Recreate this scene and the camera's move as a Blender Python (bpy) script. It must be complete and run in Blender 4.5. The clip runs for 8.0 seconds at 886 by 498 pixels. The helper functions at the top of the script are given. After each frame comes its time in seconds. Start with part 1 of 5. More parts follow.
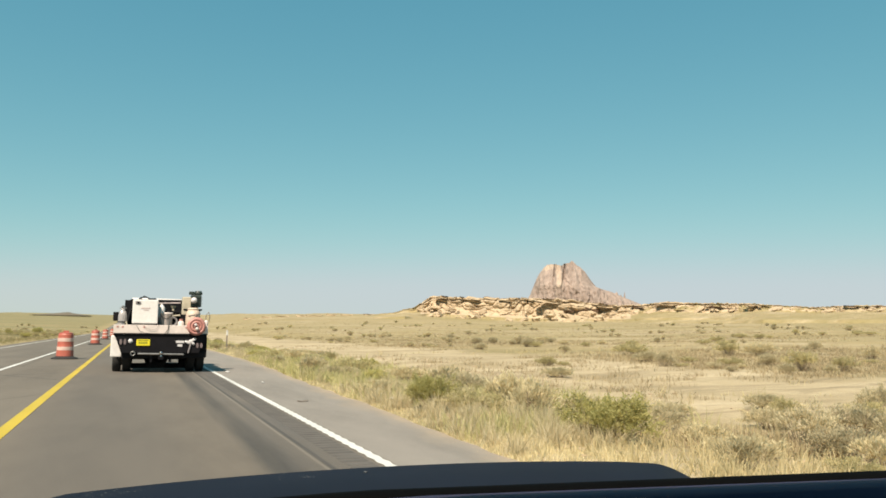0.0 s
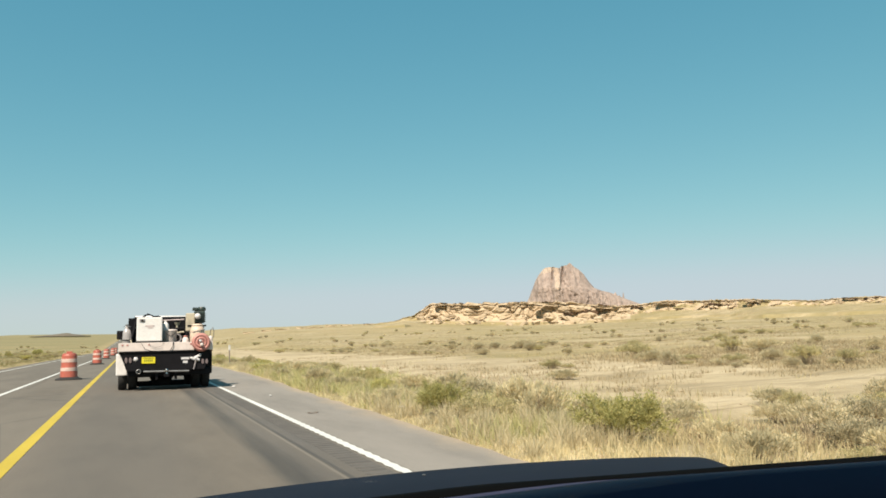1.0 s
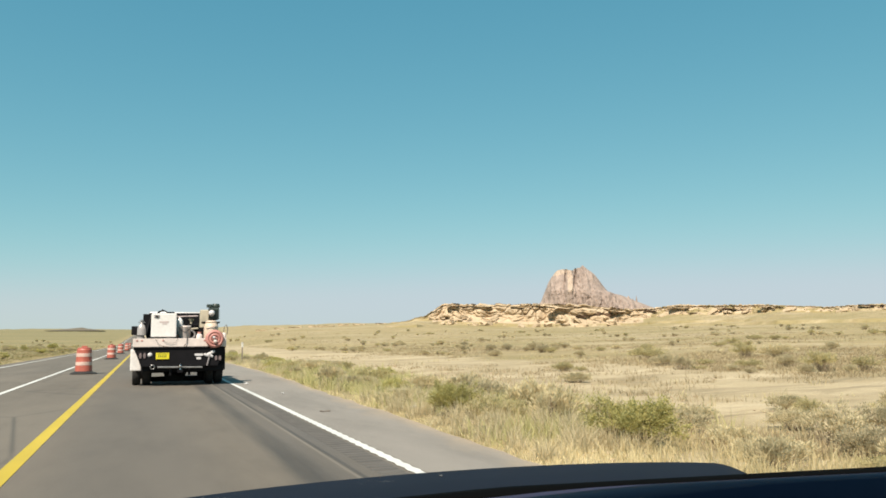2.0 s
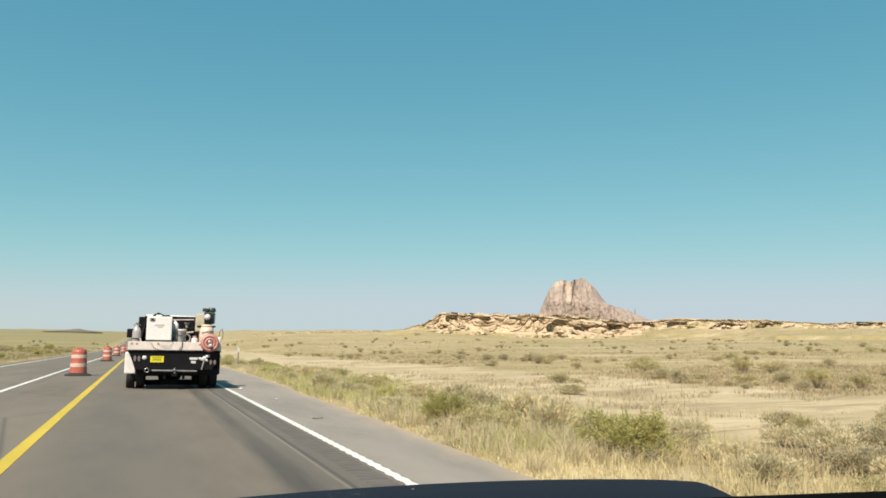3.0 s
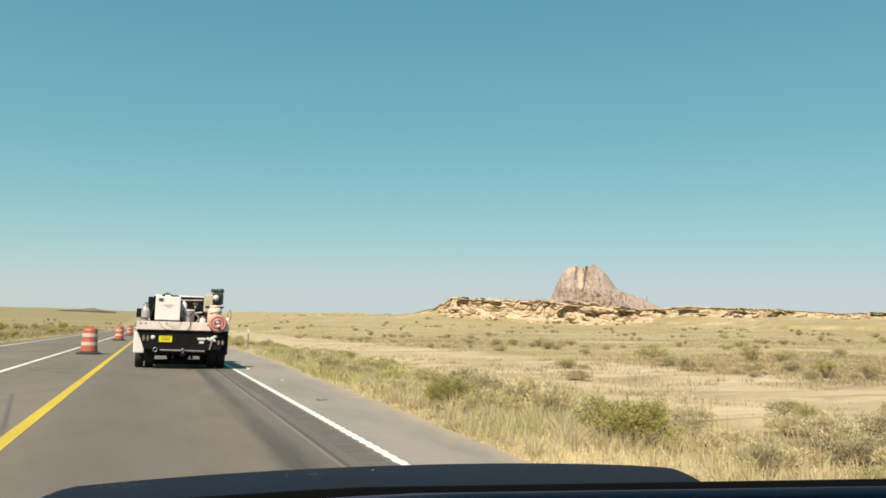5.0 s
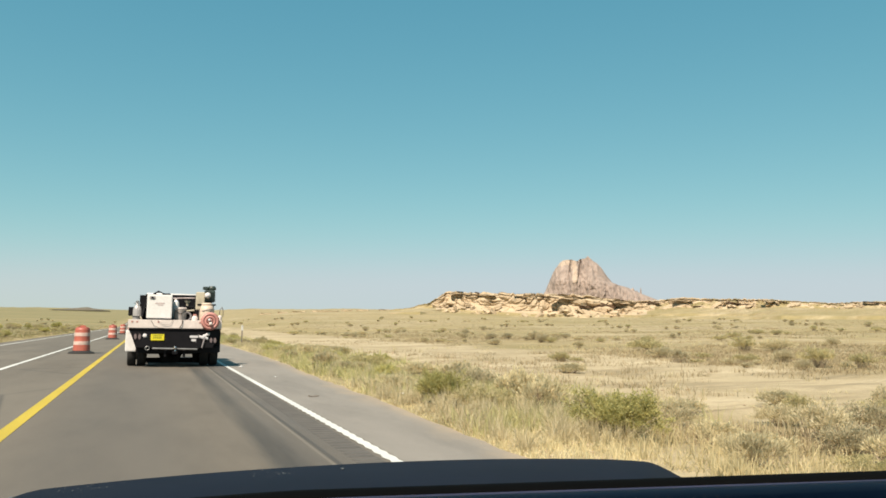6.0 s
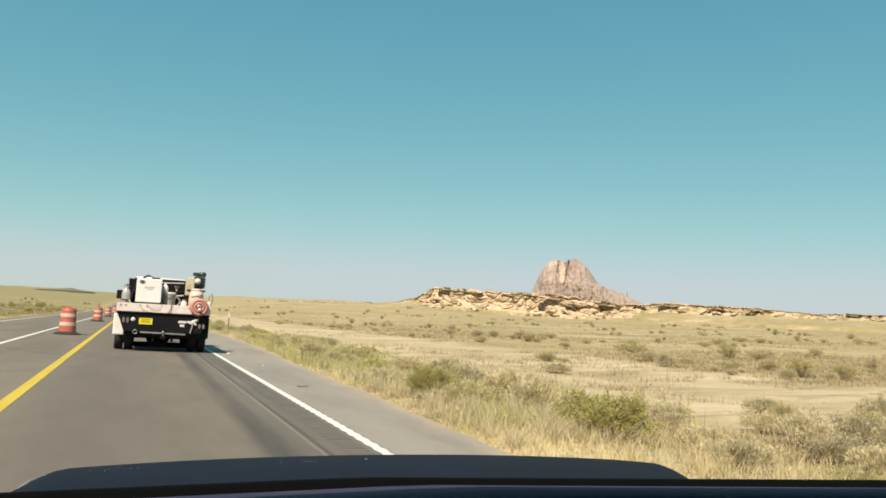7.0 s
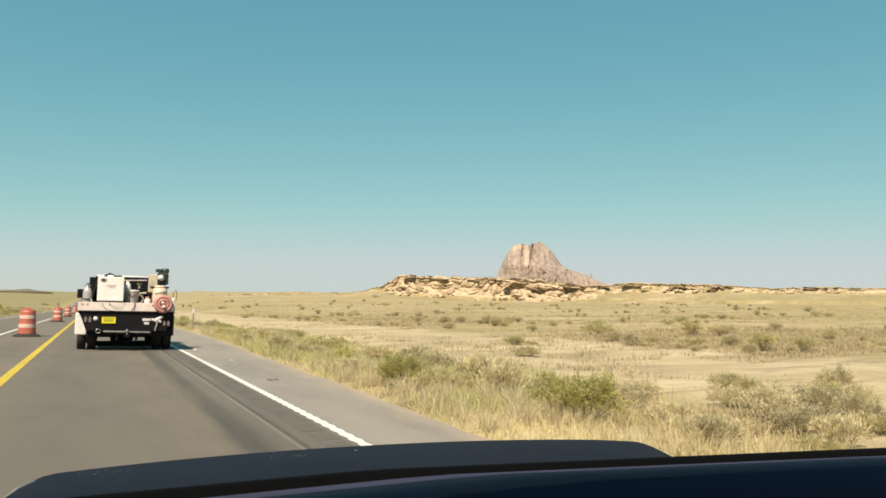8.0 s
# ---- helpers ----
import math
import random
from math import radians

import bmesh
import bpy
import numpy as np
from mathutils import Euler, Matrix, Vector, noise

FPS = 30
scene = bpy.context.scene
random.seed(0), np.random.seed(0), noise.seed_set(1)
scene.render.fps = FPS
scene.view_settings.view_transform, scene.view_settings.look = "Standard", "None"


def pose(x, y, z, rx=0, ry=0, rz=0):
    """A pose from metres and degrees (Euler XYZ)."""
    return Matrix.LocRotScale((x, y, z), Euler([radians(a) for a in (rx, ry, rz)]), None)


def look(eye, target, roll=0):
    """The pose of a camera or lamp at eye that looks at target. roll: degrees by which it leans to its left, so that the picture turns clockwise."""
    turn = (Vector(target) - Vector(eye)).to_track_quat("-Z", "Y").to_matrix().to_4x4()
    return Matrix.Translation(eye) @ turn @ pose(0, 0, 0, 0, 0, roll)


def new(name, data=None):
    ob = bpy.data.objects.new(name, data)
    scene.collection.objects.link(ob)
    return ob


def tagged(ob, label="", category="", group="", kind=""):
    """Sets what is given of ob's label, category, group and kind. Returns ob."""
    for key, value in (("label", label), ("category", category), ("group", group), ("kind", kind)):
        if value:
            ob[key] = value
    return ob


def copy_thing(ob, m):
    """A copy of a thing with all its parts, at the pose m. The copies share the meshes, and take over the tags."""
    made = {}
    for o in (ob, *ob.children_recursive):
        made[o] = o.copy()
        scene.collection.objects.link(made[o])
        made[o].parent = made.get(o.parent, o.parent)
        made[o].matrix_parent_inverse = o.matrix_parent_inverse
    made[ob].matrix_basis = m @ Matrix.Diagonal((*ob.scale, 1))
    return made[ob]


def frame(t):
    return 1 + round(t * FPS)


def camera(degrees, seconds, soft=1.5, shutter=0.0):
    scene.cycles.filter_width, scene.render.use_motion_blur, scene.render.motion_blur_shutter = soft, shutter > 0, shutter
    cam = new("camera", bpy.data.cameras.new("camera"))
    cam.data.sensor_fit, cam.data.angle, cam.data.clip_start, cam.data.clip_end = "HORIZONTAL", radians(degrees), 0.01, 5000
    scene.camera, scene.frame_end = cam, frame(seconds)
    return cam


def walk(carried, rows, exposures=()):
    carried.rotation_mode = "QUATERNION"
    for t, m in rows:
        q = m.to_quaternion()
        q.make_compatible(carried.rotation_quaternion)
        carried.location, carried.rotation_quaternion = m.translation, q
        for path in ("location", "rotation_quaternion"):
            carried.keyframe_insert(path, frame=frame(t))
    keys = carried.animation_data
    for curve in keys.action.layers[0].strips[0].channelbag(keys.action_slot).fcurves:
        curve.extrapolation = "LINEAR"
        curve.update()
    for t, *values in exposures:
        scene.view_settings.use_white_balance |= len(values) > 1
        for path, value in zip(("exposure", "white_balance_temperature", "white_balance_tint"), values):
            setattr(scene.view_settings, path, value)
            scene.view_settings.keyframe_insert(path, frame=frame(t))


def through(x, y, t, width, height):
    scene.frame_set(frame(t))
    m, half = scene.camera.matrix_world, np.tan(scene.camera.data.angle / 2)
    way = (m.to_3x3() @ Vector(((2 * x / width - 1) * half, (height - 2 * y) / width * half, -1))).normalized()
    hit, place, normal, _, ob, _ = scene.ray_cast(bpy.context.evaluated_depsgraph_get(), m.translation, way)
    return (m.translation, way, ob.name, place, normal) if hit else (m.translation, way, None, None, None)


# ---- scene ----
# ---- the camera: a phone held still behind the windscreen, turning a little ----
EYE = (0.0, 0.0, 1.18)
cam = camera(60.0, 8.0, soft=1.7)
# seconds, heading (left positive), tilt up, lean in degrees, sway in the lane and bob in metres
PATH = [
    (0.0, -21.97, 6.17, 0.74, -0.032, 0.000),
    (0.5, -21.55, 6.76, -0.14, -0.091, -0.003),
    (1.0, -22.19, 6.68, -1.39, -0.161, -0.005),
    (1.2, -22.01, 6.57, -0.65, -0.203, -0.002),
    (2.3, -21.04, 6.93, -0.45, -0.163, -0.004),
    (2.5, -21.06, 7.28, -0.24, -0.153, -0.008),
    (3.0, -21.24, 7.38, 0.74, -0.123, 0.004),
    (3.5, -20.99, 6.84, 1.10, -0.049, 0.003),
    (4.0, -21.33, 5.74, 0.09, -0.016, 0.016),
    (4.5, -21.97, 6.05, -0.36, -0.043, -0.005),
    (5.0, -20.36, 6.21, 1.59, -0.005, -0.004),
    (5.2, -20.65, 5.65, 0.75, 0.028, 0.000),
    (6.3, -21.07, 6.09, 1.02, 0.058, 0.000),
    (6.5, -22.74, 6.50, 0.40, 0.013, -0.004),
    (7.0, -21.66, 5.52, 3.15, -0.044, 0.000),
    (7.2, -21.43, 4.80, 1.95, -0.077, 0.001),
    (7.5, -23.27, 4.49, 1.06, -0.084, 0.004),
    (8.0, -24.36, 4.65, 1.03, -0.088, 0.005),
]


def held(yaw, pitch, roll, sway, bob):
    return pose(EYE[0] + sway, EYE[1], EYE[2] + bob) @ pose(0, 0, 0, 0, 0, yaw) @ pose(0, 0, 0, 90 + pitch) @ pose(0, 0, 0, 0, 0, roll)


walk(cam, [(t, held(*row)) for t, *row in PATH],
     exposures=[(0.0, 0.85, 6650, 10), (0.5, 0.85, 6700, 10), (1.0, 0.85, 6450, 10), (2.5, 0.85, 6350, 10), (3.5, 0.85, 6480, 10), (4.5, 0.85, 6800, 10),
                (5.0, 0.85, 6650, 10), (6.5, 0.85, 6500, 10), (7.0, 0.85, 6700, 10), (7.5, 0.85, 6880, 10), (8.0, 0.85, 6920, 10)])

# ---- sky and sun ----
SUN_FROM = Vector((-0.52, -0.62, 1.0)).normalized()
world = bpy.data.worlds.new("daylight")
scene.world = world
world.use_nodes = True
wn = world.node_tree
wn.nodes.clear()
sky = wn.nodes.new("ShaderNodeTexSky")
sky.sky_type, sky.sun_disc = "NISHITA", False
sky.sun_elevation = math.asin(SUN_FROM.z)
sky.sun_rotation = math.atan2(SUN_FROM.x, SUN_FROM.y)
sky.altitude, sky.air_density, sky.dust_density, sky.ozone_density = 1600, 1.0, 0.7, 1.0
wbg = wn.nodes.new("ShaderNodeBackground")
wbg.inputs["Strength"].default_value = 0.055
wout = wn.nodes.new("ShaderNodeOutputWorld")
# desert haze: each colour of the clear sky is lifted alike everywhere and levels off in the dust low down
HAZE = ((0.98, 1.0, 5.6), (0.90, 0.57, 6.5), (0.76, 0.44, 7.2))
split, merge = wn.nodes.new("ShaderNodeSeparateColor"), wn.nodes.new("ShaderNodeCombineColor")
wn.links.new(sky.outputs[0], split.inputs[0])
for channel, (gain, power, dust) in enumerate(HAZE):
    dim, bend, lift, level = (wn.nodes.new("ShaderNodeMath") for _ in range(4))
    level.operation = "SMOOTH_MIN"
    level.inputs[1].default_value, level.inputs[2].default_value = dust, 1.5
    dim.operation, bend.operation, lift.operation = "MULTIPLY", "POWER", "MULTIPLY"
    dim.inputs[1].default_value, bend.inputs[1].default_value, lift.inputs[1].default_value = 0.1, power, gain * 10
    wn.links.new(split.outputs[channel], dim.inputs[0])
    wn.links.new(dim.outputs[0], bend.inputs[0])
    wn.links.new(bend.outputs[0], lift.inputs[0])
    wn.links.new(lift.outputs[0], level.inputs[0])
    wn.links.new(level.outputs[0], merge.inputs[channel])
wn.links.new(merge.outputs[0], wbg.inputs[0])
wn.links.new(wbg.outputs[0], wout.inputs[0])

sun_data = bpy.data.lights.new("sun", "SUN")
sun_data.energy, sun_data.angle, sun_data.color = 4.9, radians(0.5), (1.0, 0.88, 0.735)
sun = new("sun", sun_data)
sun.matrix_world = look(SUN_FROM * 100, (0, 0, 0))

# ---- materials ----


class Mat:
    """A small builder for procedural materials."""

    def __init__(self, name, rough=0.8, metal=0.0):
        self.m = bpy.data.materials.new(name)
        self.m.use_nodes = True
        self.t = self.m.node_tree
        self.b = self.t.nodes["Principled BSDF"]
        self.b.inputs["Roughness"].default_value = rough
        self.b.inputs["Metallic"].default_value = metal
        self.geo = None

    def node(self, kind, **sets):
        n = self.t.nodes.new(kind)
        for k, v in sets.items():
            n.inputs[k].default_value = v
        return n

    def link(self, a, b):
        self.t.links.new(a, b)

    def place(self, scale=(1, 1, 1), local=False):
        if local:
            src = self.node("ShaderNodeTexCoord").outputs["Object"]
        else:
            src = self.node("ShaderNodeNewGeometry").outputs["Position"]
        mp = self.node("ShaderNodeMapping")
        mp.inputs["Scale"].default_value = scale
        self.link(src, mp.inputs["Vector"])
        return mp.outputs["Vector"]

    def noise(self, scale, detail=4.0, rough=0.55, stretch=(1, 1, 1), local=False, distort=0.0):
        n = self.node("ShaderNodeTexNoise", Scale=scale, Detail=detail, Roughness=rough, Distortion=distort)
        self.link(self.place(stretch, local), n.inputs["Vector"])
        return n.outputs["Fac"]

    def ramp(self, fac, stops):
        r = self.node("ShaderNodeValToRGB")
        e = r.color_ramp.elements
        while len(e) < len(stops):
            e.new(0.5)
        for i, (p, c) in enumerate(stops):
            e[i].position = p
            e[i].color = (c, c, c, 1) if isinstance(c, (int, float)) else (*c, 1)
        self.link(fac, r.inputs[0])
        return r.outputs[0]

    def mix(self, fac, a, b, how="MIX"):
        n = self.t.nodes.new("ShaderNodeMix")
        n.data_type, n.blend_type = "RGBA", how
        for sock, val in ((n.inputs[0], fac), (n.inputs[6], a), (n.inputs[7], b)):
            if isinstance(val, (int, float)):
                sock.default_value = val
            elif isinstance(val, tuple):
                sock.default_value = (*val, 1)
            else:
                self.link(val, sock)
        return n.outputs[2]

    def math(self, op, a, b=0.0):
        n = self.t.nodes.new("ShaderNodeMath")
        n.operation = op
        for sock, val in ((n.inputs[0], a), (n.inputs[1], b)):
            if isinstance(val, (int, float)):
                sock.default_value = val
            else:
                self.link(val, sock)
        return n.outputs[0]

    def axis(self, which, local=False):
        s = self.node("ShaderNodeSeparateXYZ")
        self.link(self.place(local=local), s.inputs[0])
        return s.outputs[which]

    def between(self, value, lo, hi, soft):
        """1 where lo < value < hi, with soft borders."""
        a = self.node("ShaderNodeMapRange")
        a.inputs[1].default_value, a.inputs[2].default_value = lo - soft, lo + soft
        b = self.node("ShaderNodeMapRange")
        b.inputs[1].default_value, b.inputs[2].default_value = hi - soft, hi + soft
        b.inputs[3].default_value, b.inputs[4].default_value = 1, 0
        self.link(value, a.inputs[0])
        self.link(value, b.inputs[0])
        return self.math("MULTIPLY", a.outputs[0], b.outputs[0])

    def bump(self, height, strength=0.3, distance=0.02):
        n = self.node("ShaderNodeBump", Strength=strength, Distance=distance)
        self.link(height, n.inputs["Height"])
        self.link(n.outputs[0], self.b.inputs["Normal"])

    def color(self, c):
        if isinstance(c, tuple):
            self.b.inputs["Base Color"].default_value = (*c, 1)
        else:
            self.link(c, self.b.inputs["Base Color"])

    def toned(self, c, k):
        return self.mix(1.0, c, (k, k, k), "MULTIPLY")

    def rough(self, r):
        self.link(r, self.b.inputs["Roughness"])

    def vary(self, c, amount=0.15):
        """Each object a little lighter or darker."""
        info = self.node("ShaderNodeObjectInfo")
        v = self.ramp(info.outputs["Random"], [(0, 1 - amount), (1, 1.0)])
        return self.mix(1.0, c, v, "MULTIPLY")


def worn(name, c, rough=0.5, metal=0.0, dark=0.6, scale=6.0, bump=0.1, local=True, spec=0.5):
    """Painted or moulded surface with dirt at two scales."""
    m = Mat(name, rough, metal)
    big = m.ramp(m.noise(scale, 5, local=local), [(0.35, dark), (0.62, 1.0)])
    fine = m.ramp(m.noise(scale * 9, 3, local=local), [(0.3, 0.88), (0.7, 1.0)])
    m.color(m.mix(1.0, m.mix(1.0, c, big, "MULTIPLY"), fine, "MULTIPLY"))
    m.bump(m.noise(scale * 12, 3, local=local), bump, 0.004)
    m.b.inputs["Specular IOR Level"].default_value = spec
    return m.m


def make_asphalt():
    m = Mat("asphalt", 0.85)
    x = m.axis(0)
    wob = m.noise(0.25, 3)
    xw = m.math("ADD", x, m.math("MULTIPLY", m.math("SUBTRACT", wob, 0.5), 0.10))
    stone = m.noise(90, 2, 0.7)
    patch = m.noise(0.5, 4, 0.6, (1, 0.12, 1))
    base = m.ramp(patch, [(0.3, (0.144, 0.120, 0.092)), (0.7, (0.196, 0.164, 0.126))])
    old = m.ramp(patch, [(0.3, (0.155, 0.130, 0.100)), (0.7, (0.200, 0.170, 0.132))])
    c = m.mix(m.between(xw, -40, -1.25, 0.05), base, old)
    c = m.mix(m.between(xw, 2.2, 40, 0.05), c, (0.292, 0.261, 0.224))
    streak = m.ramp(m.noise(1.6, 5, 0.65, (1.5, 0.08, 1)), [(0.34, 0.40), (0.56, 1.0)])
    band = m.math("MULTIPLY", m.between(xw, 1.10, 1.36, 0.07), streak)
    chip = m.ramp(m.noise(2.2, 4, 0.6, (1, 0.1, 1)), [(0.3, 0.4), (0.6, 1.0)])
    thin = m.math("MULTIPLY", m.between(x, 1.625, 1.675, 0.012), chip)
    seam = m.math("MULTIPLY", m.between(x, 1.585, 1.615, 0.010), chip)
    gravelly = m.ramp(m.noise(2.0, 5, 0.7, (2.0, 0.12, 1)), [(0.3, 0.25), (0.7, 0.8)])
    band2 = m.math("MULTIPLY", m.math("ADD", m.between(x, 1.64, 2.07, 0.02), m.math("MULTIPLY", m.between(xw, 1.30, 1.60, 0.05), 0.7)), gravelly)
    c = m.mix(band2, c, (0.105, 0.097, 0.090))
    c = m.mix(m.math("MULTIPLY", band, 0.85), c, (0.062, 0.056, 0.049))
    c = m.mix(m.math("MULTIPLY", thin, 0.75), c, (0.052, 0.048, 0.044))
    c = m.mix(m.math("MULTIPLY", seam, 0.8), c, (0.235, 0.205, 0.165))
    blotch = m.ramp(m.noise(0.9, 6, 0.7, (1.0, 0.25, 1)), [(0.32, 0.80), (0.5, 1.0), (0.72, 1.13)])
    c = m.mix(1.0, c, blotch, "MULTIPLY")
    # middle of the lane a little darker
    mid_lane = m.math("MULTIPLY", m.between(xw, -1.0, 0.45, 0.3), 0.28)
    c = m.mix(mid_lane, c, (0.10, 0.095, 0.09))
    c = m.mix(1.0, c, m.ramp(stone, [(0.3, 0.78), (0.7, 1.12)]), "MULTIPLY")
    edge = m.math("MINIMUM", 4.2, m.math("ADD", 3.08, m.math("MULTIPLY", m.math("MAXIMUM", m.axis(1), 0.0), 0.038)))
    inset = m.math("ADD", m.math("SUBTRACT", edge, x), m.math("MULTIPLY", m.math("SUBTRACT", m.noise(1.1, 5, 0.7, (1, 0.4, 1)), 0.5), 1.1))
    c = m.mix(m.ramp(inset, [(0.0, 0.75), (0.16, 0.35), (0.38, 0.0)]), c, (0.43, 0.335, 0.225))
    crack = m.node("ShaderNodeTexVoronoi", Scale=0.35)
    crack.feature = "DISTANCE_TO_EDGE"
    m.link(m.place((1, 0.5, 1)), crack.inputs["Vector"])
    line = m.ramp(crack.outputs["Distance"], [(0.0, 1.0), (0.012, 0.0)])
    c = m.mix(m.math("MULTIPLY", m.math("MULTIPLY", line, m.between(x, -9, -1.4, 0.1)), 0.6), c, (0.05, 0.047, 0.042))
    m.color(m.toned(c, 0.705))
    m.bump(stone, 0.5, 0.006)
    return m.m


def make_line(name, c, wear):
    m = Mat(name, 0.65)
    chip = m.ramp(m.noise(14, 5, 0.7), [(wear - 0.05, 0.0), (wear + 0.06, 1.0)])
    dirt = m.ramp(m.noise(1.5, 4, 0.6, (1, 0.2, 1)), [(0.3, 0.75), (0.7, 1.0)])
    m.color(m.mix(chip, (0.2, 0.19, 0.17), m.mix(1.0, c, dirt, "MULTIPLY")))
    m.bump(m.noise(80, 2), 0.3, 0.004)
    return m.m


def make_ground():
    m = Mat("dry_ground", 0.95)
    big = m.noise(0.012, 5, 0.6)
    mid = m.noise(0.09, 5, 0.62, (1.0, 0.45, 1))
    small = m.noise(0.9, 5, 0.65)
    grain = m.noise(18, 3, 0.7)
    sand = m.ramp(small, [(0.25, (0.48, 0.382, 0.245)), (0.75, (0.63, 0.514, 0.346))])
    straw = m.ramp(small, [(0.25, (0.38, 0.285, 0.130)), (0.75, (0.55, 0.425, 0.215))])
    x = m.axis(0)
    wash = m.math("ADD", x, m.math("MULTIPLY", m.math("SUBTRACT", mid, 0.5), 7.0))
    bare = m.between(wash, 6.5, 17.5, 1.6)
    cover = m.math("ADD", m.math("MULTIPLY", big, 0.5), m.math("MULTIPLY", mid, 0.5))
    cover = m.ramp(cover, [(0.43, 0.0), (0.54, 0.92)])
    cover = m.math("MULTIPLY", cover, m.math("SUBTRACT", 1.0, m.math("MULTIPLY", bare, 0.9)))
    cover = m.math("MAXIMUM", cover, m.math("MULTIPLY", m.between(x, -4000, -7.2, 0.5), 0.9))
    c = m.mix(cover, sand, straw)
    crust = m.ramp(m.noise(0.30, 6, 0.72, (1.0, 0.6, 1)), [(0.46, 0.0), (0.60, 0.85)])
    c = m.mix(m.math("MULTIPLY", crust, 0.8), c, (0.38, 0.295, 0.170))
    streaky = m.ramp(m.noise(0.16, 6, 0.72, (0.35, 1.6, 1)), [(0.48, 0.0), (0.60, 0.9)])
    c = m.mix(m.math("MULTIPLY", streaky, m.math("ADD", 0.45, m.math("MULTIPLY", bare, 0.55))), c, (0.66, 0.54, 0.375))
    crusty = m.ramp(m.noise(0.42, 6, 0.72, (0.40, 1.5, 1), distort=0.6), [(0.50, 0.0), (0.575, 0.85), (0.66, 0.2)])
    c = m.mix(m.math("MULTIPLY", crusty, m.ramp(m.noise(0.06, 4, 0.6), [(0.42, 0.15), (0.58, 1.0)])), c, (0.30, 0.235, 0.145))
    gully = m.ramp(m.noise(0.30, 5, 0.75, (0.30, 1.9, 1)), [(0.57, 0.0), (0.64, 0.75)])
    c = m.mix(gully, c, (0.26, 0.195, 0.115))
    tract = m.ramp(m.noise(0.05, 5, 0.65, (0.4, 1.5, 1)), [(0.40, 0.0), (0.58, 0.68)])
    c = m.mix(m.math("MULTIPLY", tract, m.math("SUBTRACT", 1.0, bare)), c, (0.305, 0.25, 0.105))
    band = m.noise(0.035, 5, 0.7, (0.25, 1.6, 1))
    olive = m.math("MULTIPLY", m.between(x, -4000, -10, 2.0), m.ramp(band, [(0.38, 0.25), (0.58, 0.9)]))
    c = m.mix(olive, c, (0.235, 0.21, 0.095))
    speck = m.ramp(m.noise(2.6, 4, 0.75), [(0.60, 0.0), (0.72, 0.5)])
    c = m.mix(m.math("MULTIPLY", speck, cover), c, (0.17, 0.15, 0.075))
    c = m.mix(1.0, c, m.ramp(grain, [(0.3, 0.80), (0.7, 1.06)]), "MULTIPLY")
    m.color(m.mix(1.0, c, (0.70, 0.697, 0.645), "MULTIPLY"))
    m.bump(m.math("ADD", m.math("MULTIPLY", small, 3.0), grain), 0.6, 0.05)
    return m.m


def make_rock(name, light, dark, strata=1.2, scale=0.25, contrast=0.5):
    m = Mat(name, 0.95)
    lay = m.noise(strata, 4, 0.6, (0.06, 0.06, 1.0), distort=0.3)
    blot = m.noise(scale, 5, 0.65)
    c = m.mix(m.ramp(blot, [(0.3, 0.0), (0.7, 1.0)]), dark, light)
    c = m.mix(contrast, c, m.mix(1.0, c, m.ramp(lay, [(0.35, 0.62), (0.6, 1.12)]), "MULTIPLY"))
    c = m.vary(c, 0.18)
    m.color(m.toned(c, 0.92))
    m.bump(m.math("ADD", m.noise(scale * 5, 6, 0.7), m.math("MULTIPLY", lay, 1.5)), 0.7, 0.3)
    return m.m


def make_butte(name, light, dark):
    m = Mat(name, 0.95)
    run = m.noise(0.045, 5, 0.65, (1, 1, 0.12))
    blot = m.noise(0.012, 4, 0.6)
    c = m.mix(m.ramp(m.math("ADD", m.math("MULTIPLY", run, 0.65), m.math("MULTIPLY", blot, 0.35)), [(0.36, 0.0), (0.60, 1.0)]), dark, light)
    m.color(m.toned(m.vary(c, 0.12), 0.88))
    m.bump(run, 1.0, 9.0)
    return m.m


def make_leaf(name, a, b, rough=0.7, through=0.2):
    m = Mat(name, rough)
    g = m.node("ShaderNodeNewGeometry")
    c = m.ramp(g.outputs["Random Per Island"], [(0, a), (1, b)])
    info = m.node("ShaderNodeObjectInfo")
    c = m.mix(1.0, c, m.ramp(info.outputs["Random"], [(0, 0.78), (1, 1.08)]), "MULTIPLY")
    m.color(c)
    tr = m.node("ShaderNodeBsdfTranslucent")
    m.link(c, tr.inputs["Color"])
    mx = m.node("ShaderNodeMixShader", Fac=through)
    m.link(m.b.outputs[0], mx.inputs[1])
    m.link(tr.outputs[0], mx.inputs[2])
    m.link(mx.outputs[0], m.t.nodes["Material Output"].inputs["Surface"])
    return m.m


ASPHALT = make_asphalt()
RIDGE = worn("worn_asphalt_ridge", (0.0938, 0.0848, 0.075), 0.9, 0, 0.75, 3, 0.3, False)
LINE_WHITE = make_line("white_road_paint", (0.585, 0.578, 0.54), 0.30)
LINE_YELLOW = make_line("yellow_road_paint", (0.465, 0.341, 0.0263), 0.34)
GROUND = make_ground()
ROCK = make_rock("sandstone", (0.532, 0.42, 0.281), (0.413, 0.315, 0.203), 0.9, 0.12, 0.35)
ROCK_DARK = make_rock("shaded_varnished_sandstone", (0.158, 0.0938, 0.0525), (0.09, 0.0562, 0.0338), 1.5, 0.3)
BUTTE = make_butte("butte_rock", (0.398, 0.311, 0.259), (0.244, 0.189, 0.159))
